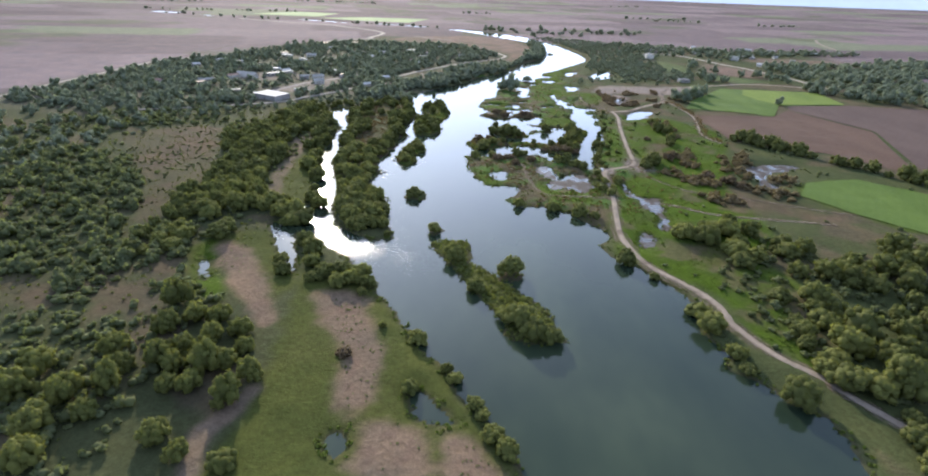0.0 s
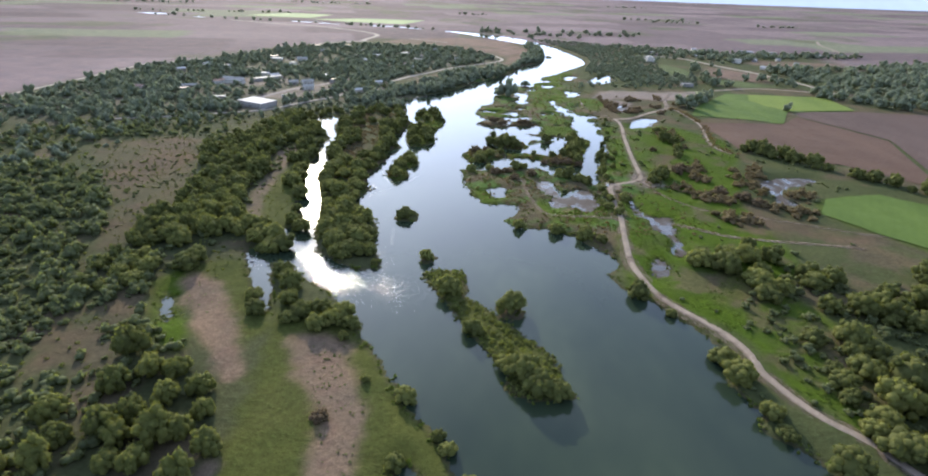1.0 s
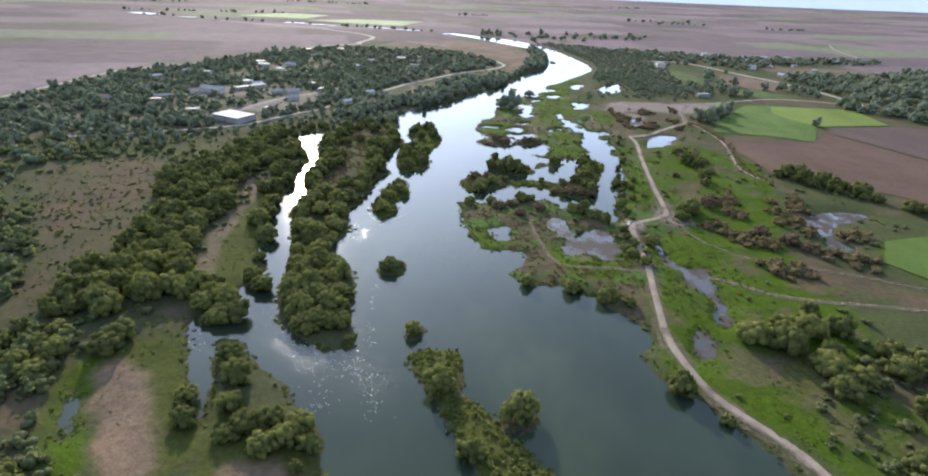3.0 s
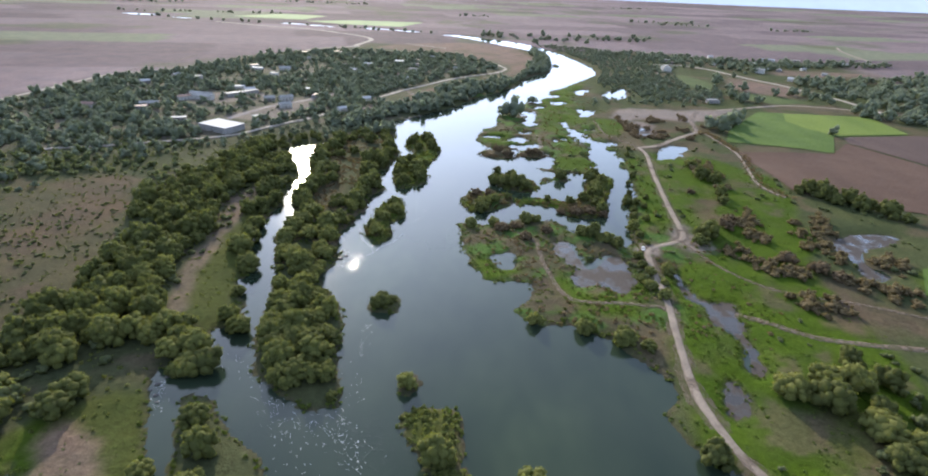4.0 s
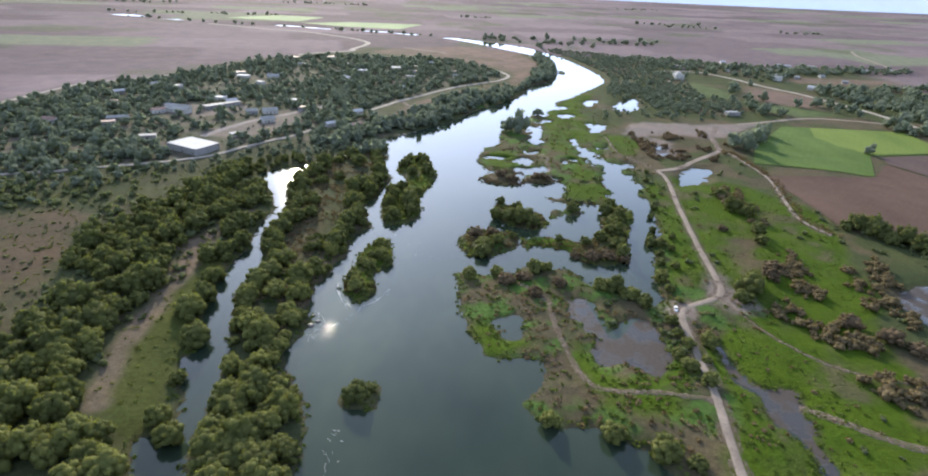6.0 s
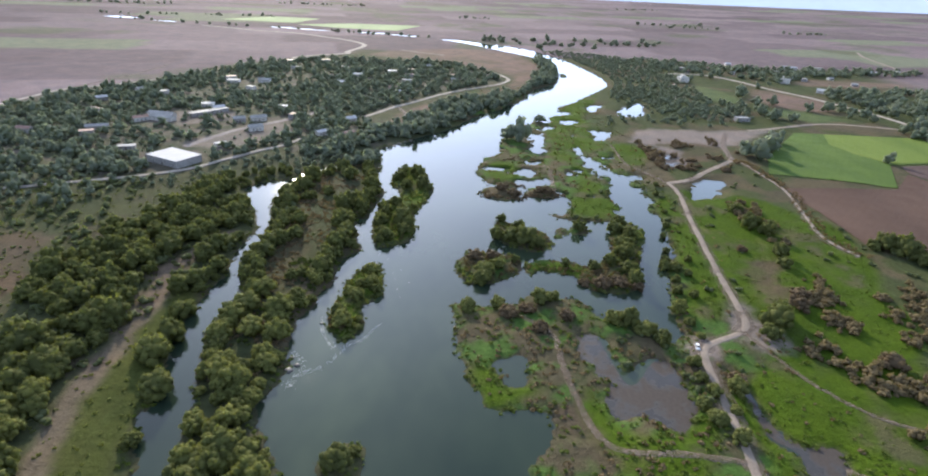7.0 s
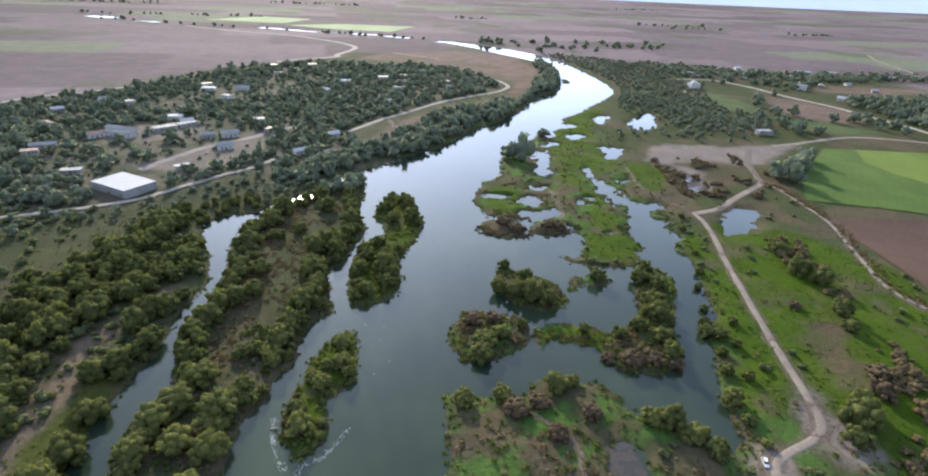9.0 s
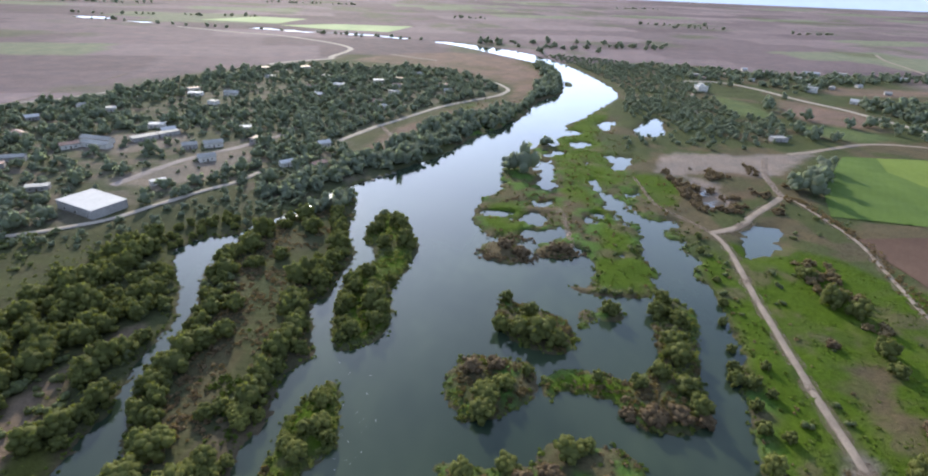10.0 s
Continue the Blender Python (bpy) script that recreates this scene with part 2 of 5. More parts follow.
M_MUD = mud_material()

# ---- the plan ----
WEST_1 = [(60, 20), (34, 80), (19, 105), (13, 116), (4, 129), (-2, 139), (-9, 151), (-20, 167), (-29, 182), (-36, 196), (-42, 207), (-56, 224), (-70, 236),
          (-79, 246), (-86, 246), (-83, 232), (-78, 219), (-75, 206), (-79, 210), (-85, 222), (-93, 235), (-100, 250), (-101, 259), (-88, 262), (-91, 275),
          (-92, 282), (-86, 285), (-87, 296), (-97, 315), (-98, 326), (-102, 342), (-107, 361)]
WEST_2 = [(-109, 384), (-108, 404), (-111, 429), (-113, 458), (-125, 485), (-138, 507), (-135, 523), (-118, 532), (-111, 547), (-98, 567), (-87, 592), (-73, 613),
          (-60, 627), (-44, 654), (-24, 678), (3, 742), (43, 814), (75, 904), (110, 964), (124, 1127), (96, 1208), (41, 1283), (-23, 1372), (-70, 1415),
          (-173, 1466), (-226, 1488), (-352, 1492), (-476, 1522), (-595, 1504), (-694, 1524), (-828, 1572), (-965, 1600)]
EAST_FAR = [(-965, 1650), (-820, 1606), (-694, 1546), (-595, 1528), (-476, 1546), (-352, 1514), (-226, 1510), (-173, 1490), (-85, 1458), (-37, 1432), (-1, 1406),
            (65, 1358), (105, 1305), (151, 1194), (177, 1043), (178, 963), (145, 889), (111, 828), (91, 789), (96, 768), (77, 745), (59, 724), (40, 693)]
EAST_MARSH = [(28, 652), (21, 615), (8, 588), (7, 557), (19, 540), (10, 532), (13, 522), (33, 518), (40, 527), (58, 527), (61, 515), (58, 497), (49, 495), (51, 489),
              (69, 487), (86, 492), (88, 506), (87, 523), (93, 551), (92, 571), (89, 589), (82, 621), (85, 623), (97, 601), (101, 583), (109, 579), (121, 575),
              (116, 558), (118, 547), (117, 526), (112, 497), (112, 478), (108, 460), (104, 442), (97, 429), (95, 417), (89, 401), (88, 388), (86, 373)]
EAST_BANK = [(82, 363), (80, 371), (75, 376), (69, 387), (57, 386), (52, 395), (43, 401), (28, 400), (20, 393), (3, 391), (-6, 390), (-5, 381), (-2, 363),
             (0, 345), (5, 331), (13, 326), (22, 330), (29, 328), (29, 319), (23, 310), (21, 305), (25, 299), (30, 296), (43, 296), (50, 291), (57, 288), (65, 275)]
EAST_SOUTH = [(72, 266), (70, 253), (66, 249), (67, 239), (72, 232), (78, 228), (85, 217), (92, 207), (95, 194), (91, 178), (95, 162), (93, 156), (98, 150),
              (103, 144), (106, 139), (113, 132), (115, 122), (112, 111), (108, 80), (105, 20)]
LONG_E = [(-72, 603), (-64, 561), (-62, 538), (-55, 515), (-56, 487), (-58, 476), (-64, 472), (-58, 451), (-54, 437), (-60, 430), (-61, 420), (-59, 409),
          (-62, 390), (-65, 375), (-64, 362), (-61, 340), (-64, 325), (-57, 311), (-50, 299), (-46, 288), (-44, 272), (-38, 247)]
LONG_W = [(-49, 242), (-55, 247), (-69, 258), (-77, 281), (-80, 304), (-84, 323), (-91, 339), (-96, 357), (-97, 375), (-94, 388), (-101, 399), (-104, 409),
          (-107, 426), (-104, 436), (-108, 459), (-111, 472), (-118, 497), (-116, 515), (-112, 531), (-104, 545), (-92, 563), (-81, 590)]
ISLANDS = {
    "long": LONG_E + LONG_W,
    "spit": [(-53, 535), (-51, 551), (-48, 572), (-32, 553), (-25, 531), (-27, 506), (-32, 484), (-28, 461), (-32, 449), (-44, 441), (-49, 448), (-54, 477), (-52, 498), (-43, 516)],
    "willow": [(-44, 423), (-38, 412), (-35, 396), (-42, 387), (-40, 369), (-43, 362), (-47, 360), (-53, 368), (-55, 381), (-54, 395), (-52, 411)],
    "shrub": [(-40, 306), (-38, 300), (-28, 300), (-28, 310), (-34, 311)],
    "dot": [(-21, 255), (-18, 251), (-14, 257), (-16, 263)],
    "middle": [(-18, 242), (-13, 230), (-5, 214), (3, 199), (14, 178), (15, 168), (21, 164), (34, 164), (37, 168), (32, 188), (25, 196), (18, 205), (8, 218), (1, 225), (0, 244), (-9, 247)],
    "round": [(13, 216), (19, 209), (25, 214), (20, 221)],
    "clump": [(12, 465), (16, 457), (22, 449), (35, 445), (43, 449), (43, 467), (29, 475), (17, 482)],
    "bay": [(-6, 427), (-3, 413), (4, 407), (12, 412), (16, 414), (24, 421), (26, 433), (23, 439), (13, 440), (0, 441)],
    "crescent": [(29, 430), (30, 420), (36, 424), (46, 422), (53, 417), (55, 409), (61, 406), (73, 409), (83, 420), (85, 431), (88, 447), (95, 463), (97, 481), (93, 488),
                 (85, 487), (79, 475), (76, 458), (69, 439), (60, 432), (54, 433), (46, 435), (38, 435)],
    "float": [(55, 470), (64, 468), (66, 475), (58, 478)],
    "raft": [(46, 462), (52, 466), (54, 476), (50, 474)],
    "far": [(120, 1010), (126, 1004), (131, 1018), (128, 1040), (122, 1030)],
}
PONDS = [
    [(44, 372), (52, 375), (54, 364), (57, 347), (61, 346), (69, 357), (75, 356), (77, 342), (75, 327), (70, 323), (63, 329), (57, 331), (49, 328), (46, 337), (51, 345), (46, 354)],
    [(13, 351), (21, 357), (24, 350), (22, 343), (17, 342), (15, 345)],
    [(97, 351), (100, 352), (100, 328), (105, 320), (115, 318), (112, 300), (110, 287), (109, 276), (105, 271), (103, 275), (107, 287), (106, 299), (101, 305), (103, 316), (97, 324)],
    [(161, 567), (184, 574), (169, 552), (155, 535), (146, 535)],
]
PONDS += [
    [(201, 393), (213, 399), (230, 403), (241, 402), (235, 393), (224, 387), (212, 381), (204, 372), (203, 361), (207, 352), (198, 348), (192, 353), (198, 371), (196, 381)],
    [(156, 794), (183, 842), (194, 837), (174, 776), (153, 773)],
    [(121, 801), (139, 821), (126, 784)],
    [(110, 700), (126, 697), (124, 679), (108, 670)],
    [(158, 645), (165, 634), (162, 607), (153, 599), (152, 616)],
    [(83, 737), (105, 745), (99, 726), (85, 720)],
    [(39, 590), (44, 599), (53, 599), (53, 589), (44, 583)],
]
PONDS += [
    [(48, 661), (62, 685), (64, 645), (54, 619), (44, 628)],
    [(-15, 134), (-11, 134), (-5, 128), (-1, 122), (-6, 121), (-12, 124)],
    [(-36, 114), (-34, 116), (-32, 112), (-34, 108)],
    [(93, 269), (95, 265), (96, 256), (91, 249), (87, 249), (88, 257)],
    [(-120, 217), (-117, 214), (-112, 206), (-109, 199), (-111, 198), (-115, 206)],
    [(30, 565), (35, 575), (47, 579), (49, 568), (38, 558)],
    [(30, 546), (36, 556), (53, 557), (54, 548), (44, 542), (33, 541)],
    [(27, 529), (31, 535), (38, 537), (38, 525), (30, 522)],
]
PONDS += [
    [(84, 645), (80, 616), (85, 594), (89, 579), (92, 566), (99, 572), (99, 593), (93, 606), (91, 625), (90, 649)],
]
RIVER = WEST_1 + WEST_2 + EAST_FAR + EAST_MARSH + EAST_BANK + EAST_SOUTH

SAND = [
    [(-116, 223), (-112, 232), (-99, 221), (-89, 204), (-78, 188), (-70, 172), (-76, 165), (-90, 184), (-102, 198)],
    [(-62, 190), (-43, 191), (-35, 174), (-27, 156), (-25, 129), (-37, 126), (-41, 151), (-52, 168)],
    [(-28, 115), (-22, 121), (-11, 118), (-8, 103), (-12, 85), (-25, 90)],
    [(-4, 117), (4, 116), (13, 104), (20, 90), (2, 85), (-2, 103)],
]
BROWN = [
    [(-137, 161), (-143, 185), (-128, 207), (-124, 189), (-132, 163)],
    [(-191, 190), (-177, 191), (-161, 183), (-161, 170), (-172, 167)],
    [(-266, 398), (-253, 421), (-232, 441), (-204, 429), (-176, 363), (-161, 317), (-155, 281), (-158, 250), (-176, 262), (-196, 310), (-230, 350)],
    [(174, 318), (193, 330), (205, 312), (217, 304), (211, 293), (189, 296)],
    [(135, 201), (142, 202), (140, 180), (140, 169), (132, 165), (128, 179)],
    [(134, 430), (146, 445), (161, 443), (145, 412), (129, 410)],
    [(151, 668), (217, 678), (207, 638), (185, 612), (160, 600), (143, 622)],
]
BROWN += [
    [(150, 322), (182, 332), (189, 313), (199, 303), (172, 294), (152, 298)],
    [(173, 327), (185, 327), (195, 320), (184, 304), (174, 308), (165, 313)],
    [(113, 262), (127, 260), (134, 244), (133, 232), (108, 230), (111, 248)],
    [(-104, 490), (-98, 496), (-84, 450), (-76, 410), (-84, 392), (-90, 415), (-94, 450)],
    [(24, 332), (36, 330), (52, 310), (40, 300), (28, 304)],
    [(60, 560), (70, 590), (64, 610), (54, 600), (52, 560)],
]
LUSH = [
    [(-53, 545), (-48, 572), (-34, 553), (-28, 531), (-30, 506), (-36, 484), (-32, 461), (-40, 446), (-49, 452), (-53, 477), (-50, 498), (-43, 516)],
    [(-44, 421), (-39, 410), (-37, 396), (-43, 387), (-42, 369), (-47, 362), (-53, 369), (-54, 381), (-53, 395), (-51, 410)],
    [(72, 238), (86, 300), (92, 340), (120, 372), (124, 440), (135, 535), (150, 545), (190, 535), (214, 490), (200, 430), (186, 380), (162, 340), (168, 305), (160, 262), (140, 240),
     (150, 200), (128, 150), (112, 165), (105, 195), (92, 215)],
]
LUSH += [
    [(208, 333), (226, 360), (268, 372), (294, 341), (252, 282), (227, 304)],
    [(60, 500), (86, 494), (90, 560), (80, 610), (68, 640), (60, 610), (72, 580), (70, 540)],
    [(10, 560), (26, 545), (30, 590), (20, 600)],
    [(-110, 191), (-119, 210), (-124, 233), (-117, 229), (-109, 210), (-100, 192), (-97, 180)],
    [(66, 640), (110, 640), (112, 760), (150, 880), (110, 820), (70, 730)],
    [(120, 600), (150, 640), (140, 655), (112, 650)],
    [(40, 312), (70, 304), (82, 330), (60, 318), (46, 322), (44, 340)],
]
LUSH += [
    [(-2, 330), (8, 328), (28, 336), (20, 345), (4, 350)],
    [(30, 424), (50, 420), (56, 430), (38, 434)],
    [(92, 392), (100, 425), (112, 465), (117, 520), (130, 538), (127, 500), (121, 450), (117, 402), (104, 384)],
]
YARD = [
    [(144, 688), (162, 716), (206, 718), (264, 727), (304, 746), (273, 716), (241, 681), (215, 664), (179, 672), (140, 655)],
    [(83, 362), (84, 370), (90, 374), (97, 371), (96, 364), (90, 358)],
    [(-222, 590), (-205, 640), (-180, 680), (-150, 690), (-160, 660), (-185, 630), (-200, 590)],
    [(150, 600), (165, 604), (172, 640), (160, 655), (148, 640)],
    [(100, 370), (110, 382), (117, 398), (123, 392), (127, 374), (118, 366), (110, 374)],
]
VILLAGE = [(-436, 500), (-432, 560), (-426, 640), (-412, 750), (-384, 800), (-352, 862), (-338, 938), (-306, 988), (-276, 1034), (-203, 1090), (-150, 1070), (-87, 1100), (-7, 1050),
           (28, 995), (33, 958), (18, 918), (-8, 888), (-40, 850), (-66, 806), (-84, 768), (-105, 722), (-92, 680), (-86, 655), (-78, 625), (-100, 600), (-118, 575), (-140, 590),
           (-150, 600), (-180, 560), (-228, 518), (-330, 470)]
PLOUGHED = [(-480, 430), (-447, 508), (-444, 583), (-438, 643), (-424, 760), (-394, 803), (-362, 865), (-348, 940), (-316, 996), (-286, 1046), (-215, 1130), (-205, 1190), (-198, 1193),
            (-100, 1195), (-20, 1230), (100, 1215), (220, 1215), (290, 1250), (380, 1250), (455, 1195), (600, 1205), (770, 1250), (1200, 1250), (5400, 1250), (5400, 5400), (-5400, 5400), (-5400, 300)]
POINT = [
    [(45, 911), (71, 941), (97, 1064), (76, 1198), (-1, 1279), (-120, 1225), (-180, 1130), (-87, 1112), (-7, 1064), (35, 1005), (52, 970)],
    [(-75, 717), (-52, 775), (-21, 824), (34, 893), (62, 915), (52, 872), (2, 821), (-35, 773), (-52, 730), (-66, 690), (-77, 673)],
    [(352, 905), (368, 961), (397, 968), (434, 895), (416, 848), (366, 845)],
    [(500, 1078), (651, 1093), (614, 1043), (476, 1023)],
]
COURT = [[(-226, 598), (-205, 586), (-180, 590), (-160, 622), (-156, 655), (-172, 672), (-200, 632)], [(-300, 660), (-276, 694), (-240, 708), (-214, 690), (-228, 662), (-262, 648)]]
LEVEE = [(-300, 470), (-225, 511), (-204, 521), (-183, 536), (-164, 560), (-142, 590), (-128, 575), (-133, 556), (-150, 532), (-171, 512), (-194, 500), (-240, 484)]
CLEARING = [[(300, 981), (321, 951), (330, 897), (316, 866), (284, 881), (286, 917)], [(330, 830), (372, 835), (400, 800), (360, 780), (325, 800)]]
GRASS_W = [
    ISLANDS["middle"],
    [(-70, 205), (-66, 160), (-62, 110), (-70, 80), (40, 60), (12, 112), (-14, 160), (-40, 196), (-60, 205)],
    [(-113, 295), (-121, 330), (-122, 371), (-118, 403), (-107, 361), (-99, 322), (-92, 290), (-97, 278)],
    [(-100, 245), (-118, 235), (-104, 205), (-80, 175), (-72, 205)],
    [(-128, 222), (-116, 226), (-104, 200), (-110, 190)],
]


PATH_WEST = np.array([(-113, 294), (-122, 323), (-123, 350), (-127, 385), (-133, 405), (-128, 428), (-122, 446)], float)
PATH_SOUTH = np.array([(-62, 85), (-69, 99), (-72, 112), (-67, 122), (-64, 131)], float)


# ---- plan arithmetic ----
def lattice(ix, iy, seed):
    h = (ix.astype(np.int64) * 374761393 + iy.astype(np.int64) * 668265263 + seed * 974711) & 0x7FFFFFFF
    h = ((h ^ (h >> 13)) * 1274126177) & 0x7FFFFFFF
    return ((h ^ (h >> 16)) & 0xFFFF) / 65535.0


def value_noise(x, y, seed):
    ix, iy = np.floor(x), np.floor(y)
    fx, fy = x - ix, y - iy
    fx, fy = fx * fx * (3 - 2 * fx), fy * fy * (3 - 2 * fy)
    a, b = lattice(ix, iy, seed), lattice(ix + 1, iy, seed)
    c, d = lattice(ix, iy + 1, seed), lattice(ix + 1, iy + 1, seed)
    return (a + (b - a) * fx) * (1 - fy) + (c + (d - c) * fx) * fy


def fbm(x, y, size, seed, octaves=4):
    total, amp, norm = 0.0, 1.0, 0.0
    for o in range(octaves):
        total = total + amp * value_noise(x / size * 2**o + 17.3 * o, y / size * 2**o - 9.1 * o, seed + o)
        norm += amp
        amp *= 0.55
    return total / norm


def smooth(a, b, v):
    t = np.clip((v - a) / (b - a), 0, 1)
    return t * t * (3 - 2 * t)


def rounded(points, closed=True, steps=3):
    """A Catmull-Rom curve through the corners."""
    p = np.array(points, float)
    n, out = len(p), []
    for i in range(n if closed else n - 1):
        k = [(i - 1) % n, i, (i + 1) % n, (i + 2) % n] if closed else [max(i - 1, 0), i, i + 1, min(i + 2, n - 1)]
        a, b, c, d = p[k]
        for s in range(steps):
            t = s / steps
            out.append(0.5 * (2 * b + (c - a) * t + (2 * a - 5 * b + 4 * c - d) * t * t + (3 * b - a - 3 * c + d) * t**3))
    if not closed:
        out.append(p[-1])
    return np.array(out)


def line_distance(px, py, pts, closed=False):
    best = np.full(px.shape, 1e9)
    for i in range(len(pts) if closed else len(pts) - 1):
        (ax, ay), (bx, by) = pts[i], pts[(i + 1) % len(pts)]
        dx, dy = bx - ax, by - ay
        t = np.clip(((px - ax) * dx + (py - ay) * dy) / (dx * dx + dy * dy + 1e-9), 0, 1)
        best = np.minimum(best, (px - ax - t * dx) ** 2 + (py - ay - t * dy) ** 2)
    return np.sqrt(best)


def inside(px, py, pts):
    hit = np.zeros(px.shape, bool)
    for i in range(len(pts)):
        (ax, ay), (bx, by) = pts[i], pts[i - 1]
        if ay == by:
            continue
        hit ^= ((ay > py) != (by > py)) & (px < (bx - ax) * (py - ay) / (by - ay) + ax)
    return hit


def depth_in(px, py, pts, reach=30.0):
    """How far inside an outline (negative outside), right within reach of it."""
    lo, hi = pts.min(0) - reach, pts.max(0) + reach
    near = (px > lo[0]) & (px < hi[0]) & (py > lo[1]) & (py < hi[1])
    out = np.full(px.shape, -reach)
    if near.any():
        x, y = px[near], py[near]
        d = np.minimum(line_distance(x, y, pts, True), 200)
        out[near] = np.where(inside(x, y, pts), d, -d)
    return out


RIVER_C = rounded(RIVER)
ISLAND_C = {k: rounded(v) for k, v in ISLANDS.items()}
POND_C = [rounded(v) for v in PONDS]
SAND_C, BROWN_C, LUSH_C, GRASS_C, YARD_C = ([rounded(v) for v in group] for group in (SAND, BROWN, LUSH, GRASS_W, YARD))
VILLAGE_C = rounded(VILLAGE)
COURT_C, LEVEE_C = [rounded(v) for v in COURT], rounded(LEVEE)
PLOUGHED_C, POINT_C, CLEARING_C = np.array(PLOUGHED, float), [rounded(v) for v in POINT], [rounded(v) for v in CLEARING]


def shore(x, y):
    """Metres of dry land to the nearest water (negative in the water)."""
    wet = depth_in(x, y, RIVER_C, 60)
    for c in ISLAND_C.values():
        wet = np.minimum(wet, -depth_in(x, y, c, 60))
    for c in POND_C:
        wet = np.maximum(wet, depth_in(x, y, c, 60))
    broken = smooth(-50, -110, x) * smooth(1370, 1410, y) * smooth(0.48, 0.57, fbm(x, y, 95, 19, 2))
    wet = wet - 30 * broken
    soft = smooth(-5, 12, x) * np.maximum(smooth(135, 110, x), 0.55 * smooth(215, 190, x)) * smooth(488, 520, y) * smooth(900, 840, y)
    low = soft * smooth(135, 110, x)
    head = smooth(-5, 6, x) * smooth(98, 88, x) * smooth(300, 312, y) * smooth(384, 374, y)
    pool = (fbm(x, y, 18, 13, 4) - 0.68) * 75 * low - 30 * (1 - low)
    wet = np.maximum(wet, np.maximum(pool, -60))
    rag = (fbm(x, y, 16.0, 15, 4) - 0.5) * (14.0 * soft + 10.0 * head) + (fbm(x, y, 6.5, 17, 3) - 0.5) * 13.0 * soft + 1.5 * low + (fbm(x, y, 7.0, 5, 3) - 0.5) * 3.0 + (fbm(x, y, 2.2, 9, 2) - 0.5) * 1.2
    return -wet + rag * smooth(14, 3, np.abs(wet))


def broad(x, y):
    """Where the far land lies flat, without hummocks."""
    return np.maximum(smooth(300, 420, np.abs(x)), smooth(720, 950, y))


def height(x, y, s=None):
    s = shore(x, y) if s is None else s
    h = np.where(s < 0, np.maximum(s * 0.35, -1.6), 0.55 * smooth(0, 1.6, s) + 0.55 * smooth(2, 12, s))
    h = h + smooth(0.5, 8, s) * ((fbm(x, y, 38, 21, 4) - 0.5) * 1.6 + (fbm(x, y, 5, 33, 3) - 0.5) * 0.5)
    far = np.hypot(x, y)
    h = h * (1 - broad(x, y)) + np.where(s < 0, h, 1.1) * broad(x, y)
    return h + smooth(1.0, 6, s) * 0.35 + smooth(60, 160, s) * 0.6 + np.where(far > 1700, 18 * ((far - 1700) / 3200) ** 2, 0)


